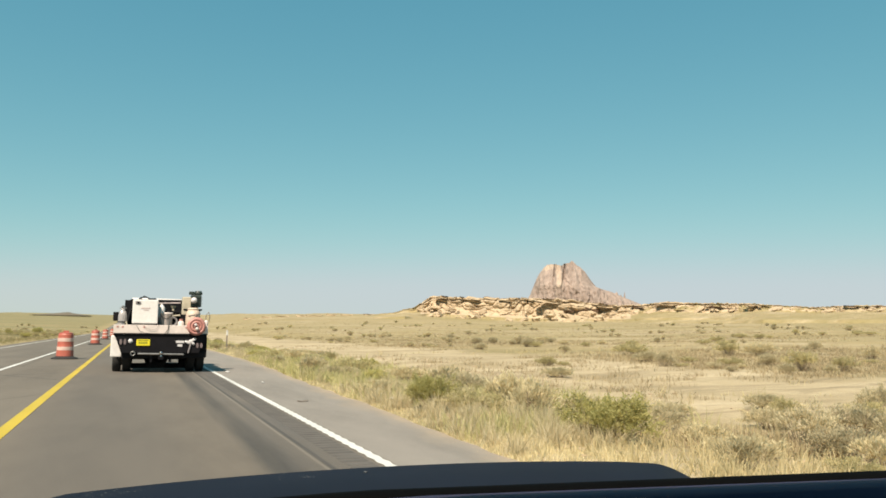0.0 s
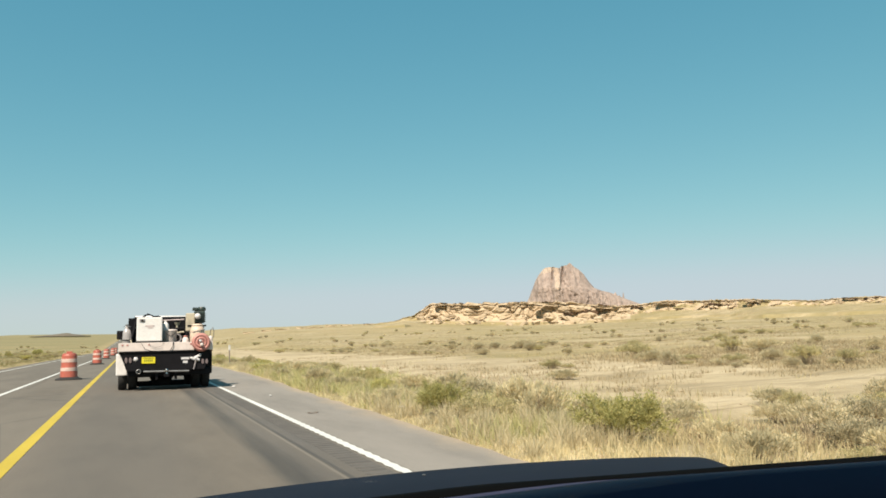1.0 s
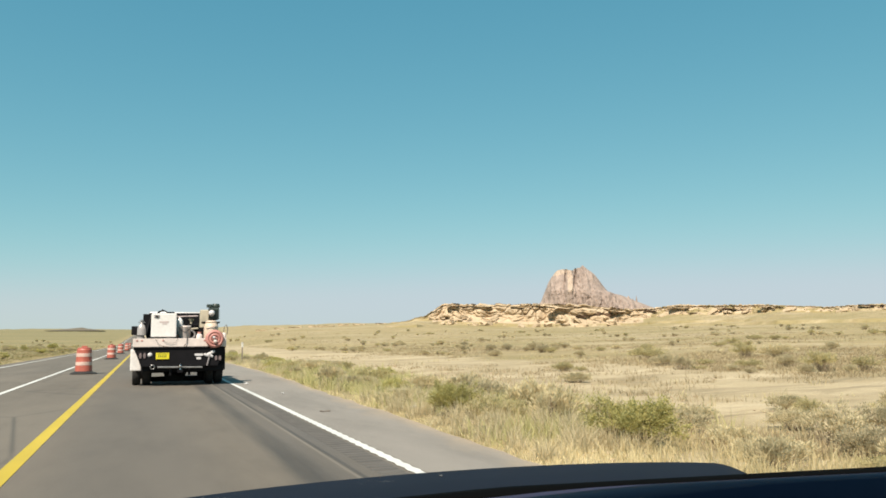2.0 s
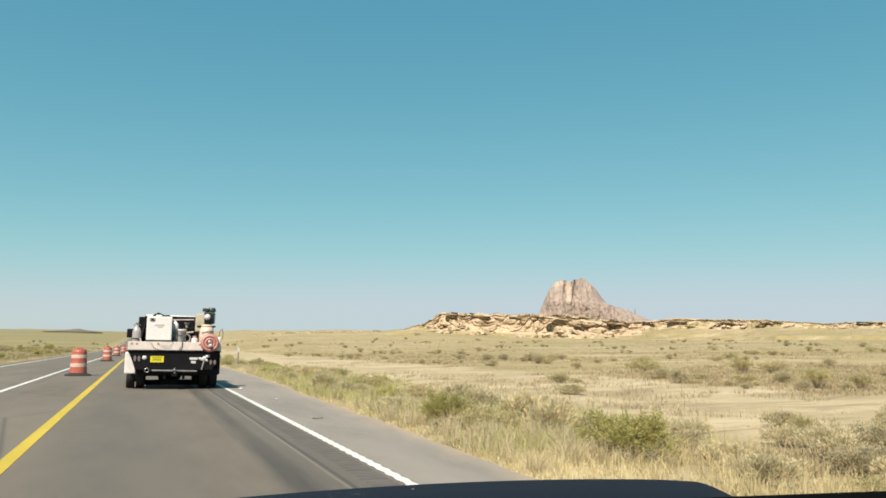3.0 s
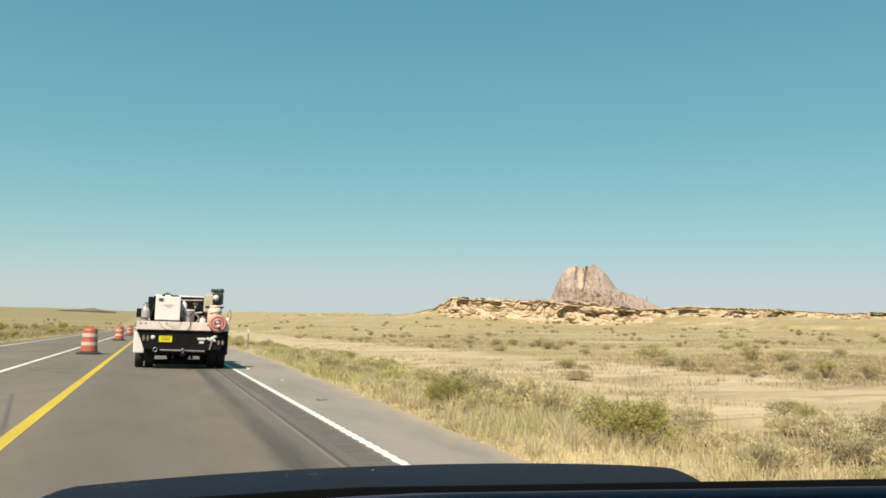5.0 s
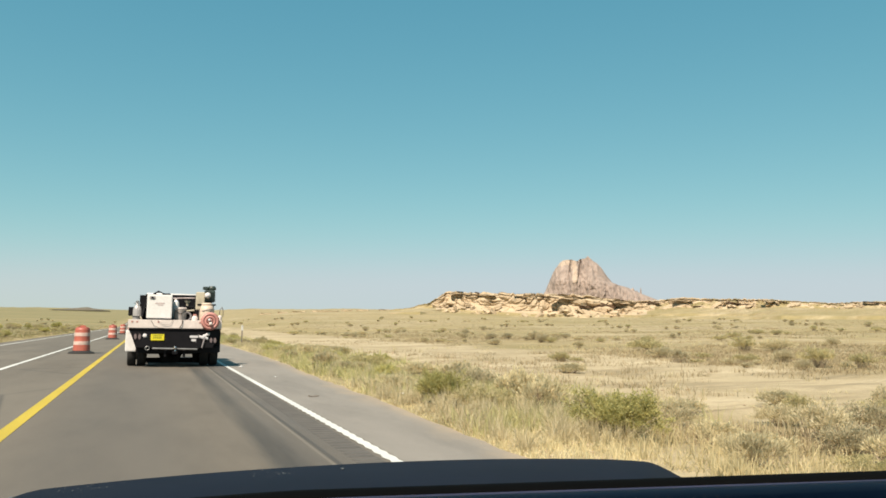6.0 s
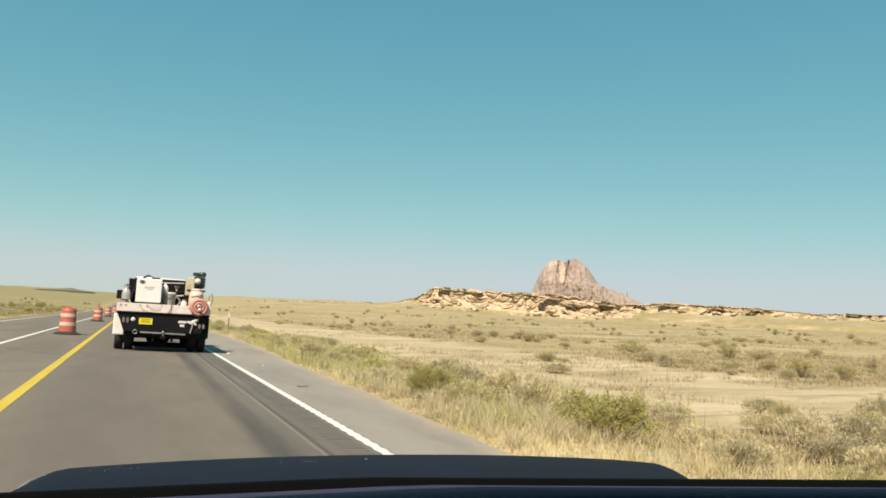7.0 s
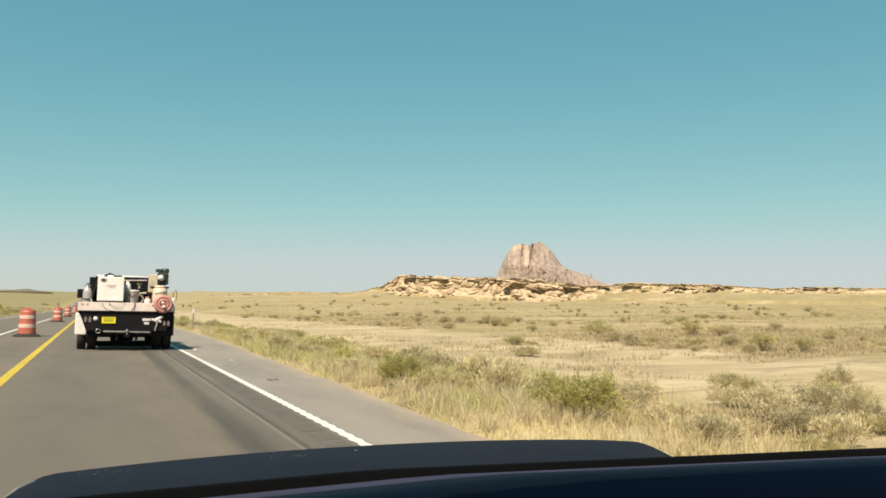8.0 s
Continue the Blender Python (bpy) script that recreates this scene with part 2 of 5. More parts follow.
BUTTE_PALE = make_butte("pale_butte_rock", (0.495, 0.39, 0.3), (0.375, 0.285, 0.217))
STRAW = make_leaf("dry_grass", (0.544, 0.45, 0.248), (0.759, 0.66, 0.404), 0.8, 0.45)
BUNCH = make_leaf("bunch_grass", (0.561, 0.454, 0.255), (0.759, 0.66, 0.438), 0.8, 0.45)
TUFT = make_leaf("plain_grass", (0.429, 0.355, 0.19), (0.611, 0.512, 0.297), 0.85, 0.4)
SCRUB = make_leaf("low_scrub", (0.297, 0.231, 0.132), (0.495, 0.4, 0.239), 0.9, 0.35)
LEFT_WEED = make_leaf("olive_verge_weed", (0.19, 0.174, 0.0702), (0.38, 0.33, 0.149), 0.85, 0.3)
WEED = make_leaf("green_weed", (0.413, 0.387, 0.149), (0.643, 0.594, 0.281), 0.8, 0.35)
LEAF_GREEN = make_leaf("rabbitbrush_leaf", (0.38, 0.347, 0.107), (0.611, 0.553, 0.231), 0.75, 0.5)
LEAF_OLIVE = make_leaf("olive_brush_leaf", (0.413, 0.355, 0.169), (0.602, 0.524, 0.281), 0.8, 0.5)
LEAF_SAGE = make_leaf("sage_leaf", (0.462, 0.392, 0.235), (0.643, 0.553, 0.355), 0.8, 0.5)
LEAF_DRY = make_leaf("dry_brush_leaf", (0.504, 0.421, 0.248), (0.701, 0.611, 0.384), 0.85, 0.5)
TWIG = worn("twig_bark", (0.315, 0.251, 0.165), 0.9)
WHITE = worn("white_truck_paint", (0.652, 0.63, 0.608), 0.45, 0, 0.95, 2, 0.03)
PINKISH = worn("dusty_white_rail_paint", (0.637, 0.555, 0.51), 0.5, 0, 0.82, 3, 0.05)
BLACK = worn("black_truck_paint", (0.00675, 0.006, 0.0075), 0.6, 0, 0.6, 4, 0.05, True, 0.15)
RUBBER = worn("tyre_rubber", (0.0165, 0.0158, 0.015), 0.85, 0, 0.7, 8, 0.3)
STEEL = worn("dull_steel", (0.315, 0.307, 0.3), 0.42, 0.8, 0.7, 8)
CHROME = worn("chrome", (0.488, 0.488, 0.495), 0.18, 1.0, 0.85, 8)
PLATE = worn("yellow_plate", (0.637, 0.54, 0.015), 0.5, 0, 0.9, 12)
GREEN_INK = worn("dark_green_ink", (0.188, 0.203, 0.015), 0.6)
RED = worn("red_reel_paint", (0.45, 0.203, 0.173), 0.5, 0, 0.75, 8)
PEACH = worn("peach_plastic", (0.555, 0.435, 0.338), 0.5, 0, 0.8, 6)
TAN = worn("tan_metal", (0.435, 0.383, 0.285), 0.55, 0, 0.75, 6)
MOTOR = worn("dark_green_motor_paint", (0.0225, 0.0375, 0.0315), 0.5, 0, 0.6, 9)
BOTTLE = worn("silver_grey_bottle_paint", (0.375, 0.352, 0.345), 0.4, 0.2, 0.7, 9)
FAINT = worn("faded_print", (0.465, 0.375, 0.36), 0.6)
GREY = worn("grey_canvas", (0.225, 0.203, 0.203), 0.8, 0, 0.7, 7)
LAMP_RED = worn("tail_lamp_lens", (0.165, 0.128, 0.128), 0.25, 0, 0.8, 8)
LAMP_CLEAR = worn("clear_lamp_lens", (0.562, 0.54, 0.54), 0.2, 0, 0.9, 8)
GLASS_DARK = worn("dark_cab_glass", (0.009, 0.00975, 0.012), 0.08, 0, 0.9, 2, 0.0)
DRUM = worn("orange_drum_plastic", (0.398, 0.105, 0.0713), 0.5, 0, 0.78, 4)
DRUM_BAND = worn("reflective_white_band", (0.57, 0.413, 0.352), 0.4, 0, 0.85, 7)
POST = worn("brown_post_steel", (0.188, 0.158, 0.128), 0.8)
REFLECTOR = worn("white_delineator", (0.615, 0.6, 0.555), 0.4)
HOOD = worn("dark_blue_car_paint", (0.0069, 0.00828, 0.0166), 0.62, 0, 0.8, 3, 0.02, True, 0.05)
COWL = worn("black_cowl_plastic", (0.00276, 0.00276, 0.00276), 0.9, 0, 0.8, 5, 0.1, True, 0.02)
DASH = worn("navy_dashboard_vinyl", (0.0276, 0.0267, 0.0607), 0.75, 0, 0.85, 2, 0.05, True, 0.15)
PAPER = worn("white_paper", (0.615, 0.6, 0.57), 0.8)
SPOT = worn("dried_splash", (0.0562, 0.0638, 0.0675), 0.9)
HILL = make_rock("far_brush_hill", (0.18, 0.146, 0.101), (0.112, 0.0938, 0.0638), 0.05, 0.02, 0.3)

# ---- mesh helpers ----


def mesh_of(name, bm, material, smooth=False):
    me = bpy.data.meshes.new(name)
    bm.to_mesh(me)
    bm.free()
    for mt in (material if isinstance(material, (list, tuple)) else [material]):
        me.materials.append(mt)
    if smooth:
        me.polygons.foreach_set("use_smooth", [True] * len(me.polygons))
    return me


def part(name, bm, material, parent=None, label="", smooth=False):
    ob = new(name, mesh_of(name, bm, material, smooth))
    if parent is not None:
        ob.parent = parent
    if label:
        ob["label"] = label
    return ob


def thing(name, at, label, category, group="", kind="", turn=0):
    ob = new(name)
    ob.empty_display_size = 0.2
    ob.matrix_basis = pose(*at, 0, 0, turn)
    return tagged(ob, label, category, group, kind)


def quick_mesh(name, verts, faces, material, smooth=False):
    me = bpy.data.meshes.new(name)
    me.from_pydata([tuple(v) for v in verts], [], faces)
    me.materials.append(material)
    if smooth:
        me.polygons.foreach_set("use_smooth", [True] * len(me.polygons))
    return me


def arrays_mesh(name, verts, tris, material):
    """A mesh of triangles from numpy arrays, quickly."""
    me = bpy.data.meshes.new(name)
    me.vertices.add(len(verts))
    me.vertices.foreach_set("co", verts.astype(np.float32).ravel())
    n = len(tris)
    me.loops.add(3 * n)
    me.loops.foreach_set("vertex_index", tris.astype(np.int32).ravel())
    me.polygons.add(n)
    me.polygons.foreach_set("loop_start", np.arange(0, 3 * n, 3, dtype=np.int32))
    me.update(calc_edges=True)
    me.validate()
    me.materials.append(material)
    return me


def box(x0, x1, y0, y1, z0, z1, bevel=0.0, seg=2, bm=None):
    own = bmesh.new()
    m = Matrix.Translation(((x0 + x1) / 2, (y0 + y1) / 2, (z0 + z1) / 2)) @ Matrix.Diagonal((x1 - x0, y1 - y0, z1 - z0, 1))
    bmesh.ops.create_cube(own, size=1, matrix=m)
    if bevel:
        bmesh.ops.bevel(own, geom=own.edges[:], offset=bevel, segments=seg, affect="EDGES", profile=0.6)
    return join(bm, own)


def join(bm, own):
    if bm is None:
        return own
    me = bpy.data.meshes.new("tmp")
    own.to_mesh(me)
    own.free()
    bm.from_mesh(me)
    bpy.data.meshes.remove(me)
    return bm


def lathe(profile, seg=24, m=None, bm=None):
    """A body turned about z; profile is radius, height from the bottom up."""
    own = bmesh.new()
    rings = []
    for r, z in profile:
        rings.append([own.verts.new((r * math.cos(2 * math.pi * i / seg), r * math.sin(2 * math.pi * i / seg), z)) for i in range(seg)])
    for a, b in zip(rings, rings[1:]):
        for i in range(seg):
            own.faces.new((a[i], a[(i + 1) % seg], b[(i + 1) % seg], b[i]))
    own.faces.new(rings[0][::-1])
    own.faces.new(rings[-1])
    if m is not None:
        own.transform(m)
    return join(bm, own)


def rod(a, b, r, seg=10, r2=None, bm=None):
    a, b = Vector(a), Vector(b)
    d = b - a
    m = Matrix.Translation(a) @ d.to_track_quat("Z", "Y").to_matrix().to_4x4()
    return lathe([(r, 0), (r if r2 is None else r2, d.length)], seg, m, bm)


def torus(R, r, m, seg=28, sub=10, bm=None):
    own = bmesh.new()
    rings = []
    for i in range(seg):
        a = 2 * math.pi * i / seg
        rings.append([own.verts.new(((R + r * math.cos(2 * math.pi * j / sub)) * math.cos(a), (R + r * math.cos(2 * math.pi * j / sub)) * math.sin(a), r * math.sin(2 * math.pi * j / sub))) for j in range(sub)])
    for i in range(seg):
        for j in range(sub):
            own.faces.new((rings[i][j], rings[(i + 1) % seg][j], rings[(i + 1) % seg][(j + 1) % sub], rings[i][(j + 1) % sub]))
    own.transform(m)
    return join(bm, own)


def tube(points, r, seg=8, bm=None):
    """A bent pipe through the points."""
    own = bmesh.new()
    pts = [Vector(p) for p in points]
    rings = []
    for i, p in enumerate(pts):
        d = (pts[min(i + 1, len(pts) - 1)] - pts[max(i - 1, 0)]).normalized()
        q = d.to_track_quat("Z", "Y")
        rings.append([own.verts.new(p + q @ Vector((r * math.cos(2 * math.pi * k / seg), r * math.sin(2 * math.pi * k / seg), 0))) for k in range(seg)])
    for a, b in zip(rings, rings[1:]):
        for k in range(seg):
            own.faces.new((a[k], a[(k + 1) % seg], b[(k + 1) % seg], b[k]))
    own.faces.new(rings[0][::-1])
    own.faces.new(rings[-1])
    return join(bm, own)


def clump(v, s):
    return noise.noise(Vector(v) * s)


def steps(stops, a):
    """Linear between stops (a, value)."""
    if a <= stops[0][0]:
        return stops[0][1]
    for (a0, v0), (a1, v1) in zip(stops, stops[1:]):
        if a <= a1:
            return v0 + (v1 - v0) * (a - a0) / (a1 - a0)
    return stops[-1][1]


# ---- the ground: one sheet to the horizon, rising gently away from the road ----


ROAD_LEFT = -7.3


def verge(y):
    """Where the shoulder's asphalt ends."""
    return min(4.2, 3.08 + 0.038 * max(y, 0))


ROAD_RISE = 0.0160
FLAT = 220.0
RISE = [(-180, 0.016), (-60, 0.010), (-14, 0.0138), (-8, ROAD_RISE), (3, ROAD_RISE), (8, 0.0200), (14, 0.0215), (40, 0.0230), (62, 0.0250), (100, 0.0187), (180, 0.016)]


def height(x, y):
    side = max(0.0, x - 12, -11 - x)
    r = math.hypot(x, y)
    az = math.degrees(math.atan2(x, y))
    far = max(0.0, y - steps([(3, FLAT), (10, 110), (90, 110)], az))
    back = max(0.0, -y - 60)
    z = steps(RISE, az) * math.hypot(side, far + back)
    rise = max(0.0, min(1.0, (az - 5) / 13)) * max(0.0, min(1.0, (27 - az) / 6))
    z += 3.4 * rise * math.exp(-((r - 470) / 90) ** 2)
    off = max(0.0, x - verge(y), ROAD_LEFT - x)
    amp = min(1.0, off / 6)
    z += amp * (0.12 * clump((x, y, 3.1), 0.11) + 0.05 * clump((x, y, 7.7), 0.5))
    z += min(1.0, max(0.0, off - 20) / 150) * (0.0022 * r * clump((x, y, 1.3), 0.011) + 0.0016 * r * clump((x, y, 9.3), 0.0035))
    ditch = math.exp(-((off - 3.5) / 2.0) ** 2)
    return z - 0.10 * ditch - (0.06 if off <= 0 else 0.06 * max(0.0, 1 - off / 0.5))


def build_ground():
    verts, faces = [], []
    azs = [-180 + i * 3 for i in range(121)]
    fine = [-36 + i * 0.75 for i in range(129)]
    azs = sorted(set([a for a in azs if a < -36 or a > 60] + fine))
    radii = [0.0] + [2.0 * 1.055 ** i for i in range(147)]
    radii = [r for r in radii if r < 4700] + [4750.0]
    for r in radii[1:]:
        for a in azs[:-1]:
            x, y = r * math.sin(radians(a)), r * math.cos(radians(a))
            verts.append((x, y, height(x, y)))
    n = len(azs) - 1
    for i in range(len(radii) - 2):
        for j in range(n):
            k = (j + 1) % n
            faces.append((i * n + j, i * n + k, (i + 1) * n + k, (i + 1) * n + j))
    faces.append(tuple(range(n))[::-1])
    ob = new("ground", quick_mesh("ground", verts, faces, GROUND, True))
    tagged(ob, "dry sandy plain with sparse yellow grass", "ground", kind="structure")


build_ground()


# ---- the road ----


def strip(name, x0, x1, y0, y1, z, material, label, category, step=2.0, parent=None, right=None, skirt=0.0):
    verts, faces = [], []
    n = max(1, int((y1 - y0) / step))
    for i in range(n + 1):
        y = y0 + (y1 - y0) * i / n
        lift = ROAD_RISE * max(0.0, y - FLAT)
        xr = right(y) if right else x1
        verts += [(x0, y, z + lift), (xr, y, z + lift)]
        if skirt:
            verts[-2:] = [(x0, y, z + lift - skirt), (x0, y, z + lift), (xr, y, z + lift), (xr + 0.03, y, z + lift - skirt)]
    w = 4 if skirt else 2
    for i in range(n):
        for k in range(w - 1):
            a = i * w + k
            faces.append((a, a + 1, a + w + 1, a + w))
    ob = new(name, quick_mesh(name, verts, faces, material))
    if parent is not None:
        ob.parent = parent
        return ob
    return tagged(ob, label, category, kind="structure")


def ragged(y):
    return verge(y) + 0.13 * clump((0, y, 5), 0.5) + 0.09 * clump((0, y, 2), 2.1)


ROAD = strip("road", ROAD_LEFT, 4.0, -40, 900, 0.0, ASPHALT, "grey asphalt highway with dark tyre marks", "road", 0.5, right=ragged, skirt=0.12)


def build_edge_line():
    """White line whose rims follow the rumble grooves near by."""
    verts, faces = [], []
    ys = [-40.0] + [2 + 0.15 * i for i in range(300)] + [47 + 3.0 * i for i in range(185)]
    for i, y in enumerate(ys):
        tooth = 0.010 * (1 if i % 2 else -1) * (1 if 0 < i < 301 else 0)
        z = 0.004 + ROAD_RISE * max(0.0, y - FLAT)
        verts += [(2.102 - tooth, y, z), (2.206 + tooth, y, z)]
    for i in range(len(ys) - 1):
        faces.append((2 * i, 2 * i + 1, 2 * i + 3, 2 * i + 2))
    ob = new("edge_line", quick_mesh("edge_line", verts, faces, LINE_WHITE))
    ob.parent = ROAD


build_edge_line()
strip("yellow_line", -1.385, -1.235, -40, 600, 0.004, LINE_YELLOW, "yellow line", "", parent=ROAD)
strip("lane_line", -3.32, -3.19, -40, 600, 0.004, LINE_WHITE, "white lane line", "", parent=ROAD)
strip("far_edge_line", -6.58, -6.45, -40, 600, 0.004, LINE_WHITE, "white edge line", "", parent=ROAD)


def build_rumble():
    bm = bmesh.new()
    for i in range(260):
        y = 4 + 0.17 * i
        j = 0.01 * clump((i, 0, 0), 0.9)
        vs = [bm.verts.new(v) for v in ((1.80 + j, y, 0.001), (2.05 + j, y, 0.001), (2.05 + j, y + 0.10, 0.001), (1.80 + j, y + 0.10, 0.001),
                                        (1.81 + j, y + 0.03, 0.007), (2.04 + j, y + 0.03, 0.007), (2.04 + j, y + 0.07, 0.007), (1.81 + j, y + 0.07, 0.007))]
        for f in ((0, 1, 5, 4), (1, 2, 6, 5), (2, 3, 7, 6), (3, 0, 4, 7), (4, 5, 6, 7)):
            bm.faces.new([vs[k] for k in f])
    ob = part("rumble_strip", bm, RIDGE, ROAD, "ribbed rumble strip")
    ob["kind"] = "stuff"


build_rumble()

# ---- the far rocks ----


def polar(az, r, z):
    return Vector((r * math.sin(radians(az)), r * math.cos(radians(az)), z))


def ang(el, r):
    """The height that shows el degrees above level at the distance r."""
    return EYE[2] + r * math.tan(radians(el))


BUTTE_R = 3500.0


def build_butte():
    root = thing("butte", polar(31.5, BUTTE_R, 40), "tall pinkish-brown volcanic rock butte on the plain", "butte")
    # outline: degrees above level against heading, both flanks and the crest
    left = [(1.0, 27.0), (2.0, 27.9), (2.74, 28.45), (3.44, 28.74), (4.19, 29.05), (4.65, 29.36), (4.9, 29.58), (5.3, 29.75)]
    right = [(1.0, 38.6), (2.0, 36.9), (2.4, 35.9), (2.64, 35.3), (2.85, 34.85), (3.06, 34.35), (3.2, 33.8), (3.41, 33.3), (3.9, 32.92), (4.5, 32.52), (4.9, 32.12), (5.3, 31.85)]
    crest = [(29.5, 4.75), (29.75, 5.0), (30.4, 5.02), (30.72, 4.88), (30.85, 4.90), (31.02, 5.05), (31.44, 5.09), (31.62, 5.22), (31.74, 5.30), (31.82, 5.18), (31.92, 4.94), (32.2, 4.75)]
    origin = root.matrix_basis.inverted()
    out = polar(31.5, 1, 0)
    side = Vector((out.y, -out.x, 0))
    seg, lev = 260, 80
    verts, faces, spots = [], [], []
    top_half, top_mid = (32.1 - 29.6) / 2, (32.1 + 29.6) / 2
    for j in range(lev + 9):
        u = min(1.0, j / lev)
        shrink = 1.0 - max(0, j - lev) / 9
        for i in range(seg):
            th = 2 * math.pi * i / seg
            c, s = math.cos(th), math.sin(th)
            peak = steps(crest, top_mid + top_half * c * shrink) + 0.025 * noise.noise(Vector((c * 9 * shrink, s * 3, 0.3)))
            el = 1.0 + (peak - 1.0) * u
            a0, a1 = steps(left, el), steps(right, el)
            az = (a0 + a1) / 2 + (a1 - a0) / 2 * c * shrink
            deep = BUTTE_R * math.radians(min(a1 - a0, 4.6)) * 0.42 * (1.5 - 0.5 * u)
            rib = noise.turbulence(Vector((az * 1.3, el * 0.30 + s, 0.5)), 5, True)
            rib += 0.6 * abs(noise.noise(Vector((az * 3.3 + 0.5 * el, el * 0.5, 4.5)))) + 0.25 * noise.noise(Vector((az * 8, el * 4, 1.5)))
            gully = max(0.0, 1 - abs(az - 30.95 - 0.12 * (el - 4)) / 0.10) + 0.8 * max(0.0, 1 - abs(az - 30.25 - 0.08 * (el - 4)) / 0.08)
            push = (30 * rib + 24 * gully * min(1.0, max(0.0, el - 2.8)) - 28) * min(1.0, max(0.0, 1.4 - abs(c)))
            p = polar(31.5, BUTTE_R, 0) + side * (BUTTE_R * math.radians(az - 31.5)) - out * (s * deep * shrink - (push if s > 0 else 0) * shrink)
            p.z = ang(el, BUTTE_R)
            verts.append(origin @ p)
            spots.append((az, el, s))
    rows = lev + 9
    for j in range(rows - 1):
        for i in range(seg):
            k = (i + 1) % seg
            faces.append((j * seg + i, (j + 1) * seg + i, (j + 1) * seg + k, j * seg + k))
    faces.append(tuple(range((rows - 1) * seg, rows * seg))[::-1])
    ob = new("cliff", quick_mesh("cliff", verts, faces, BUTTE))
    ob.parent = root
    # bare pale rock: a cap on one shoulder and a slab that runs down from it
    ob.data.materials.append(BUTTE_PALE)
    for poly in ob.data.polygons:
        az, el, s = spots[poly.vertices[0]]
        rag = 0.10 * noise.noise(Vector((az * 5, el * 4, 2)))
        slab = 30.42 < az + rag - 0.10 * (4.5 - el) < 30.80 and 3.25 < el + rag
        cap = 29.3 < az < 30.7 and el + 3 * rag > 4.55
        if s > 0 and (slab or cap):
            poly.material_index = 1

    def crag(name, az, el0, el1, wide, near):
        bm = bmesh.new()
        bmesh.ops.create_icosphere(bm, subdivisions=3, radius=1)
        for v in bm.verts:
            n = noise.turbulence(Vector((v.co.x * 2 + az, v.co.y * 2, v.co.z * 0.6)), 4, True)
            v.co *= 0.85 + 0.22 * n
            v.co.x *= 1.0 - 0.45 * max(0.0, v.co.z)
        w = BUTTE_R * math.radians(wide) / 2
        bm.transform(Matrix(((side.x, out.x, 0, 0), (side.y, out.y, 0, 0), (0, 0, 1, 0), (0, 0, 0, 1))) @ Matrix.Diagonal((w, w * 0.8, BUTTE_R * math.radians(el1 - el0) / 1.7, 1)))
        bm.transform(origin @ Matrix.Translation(polar(az, BUTTE_R - near, ang((el0 + el1) / 2, BUTTE_R))))
        part(name, bm, BUTTE, root)
    crag("pinnacle", 34.75, 2.3, 2.98, 0.35, 45)
    crag("pinnacle", 35.32, 2.2, 2.98, 0.13, 40)
    crag("pinnacle", 35.05, 2.2, 2.80, 0.16, 40)


build_butte()

CLIFF_TOP = [(15.3, 0.6), (16.3, 1.2), (17.8, 1.43), (19.3, 1.86), (19.9, 2.2), (20.5, 2.74), (21.6, 2.66), (25, 2.62), (28.3, 2.60), (30.4, 2.56), (32.4, 2.30), (34.4, 2.12), (35.6, 2.15),
             (36.8, 2.31), (37.8, 2.42), (38.7, 2.33), (43.2, 2.28), (47.1, 2.02), (49.1, 2.12), (51.3, 2.10), (62, 1.9)]


def cliff_r(az):
    return 430 - 1.6 * (az - 20) + 10 * noise.noise(Vector((az * 0.35, 0, 0)))


def foot(az, r):
    p = polar(az, r - 8, 0)
    return height(p.x, p.y) + 0.6


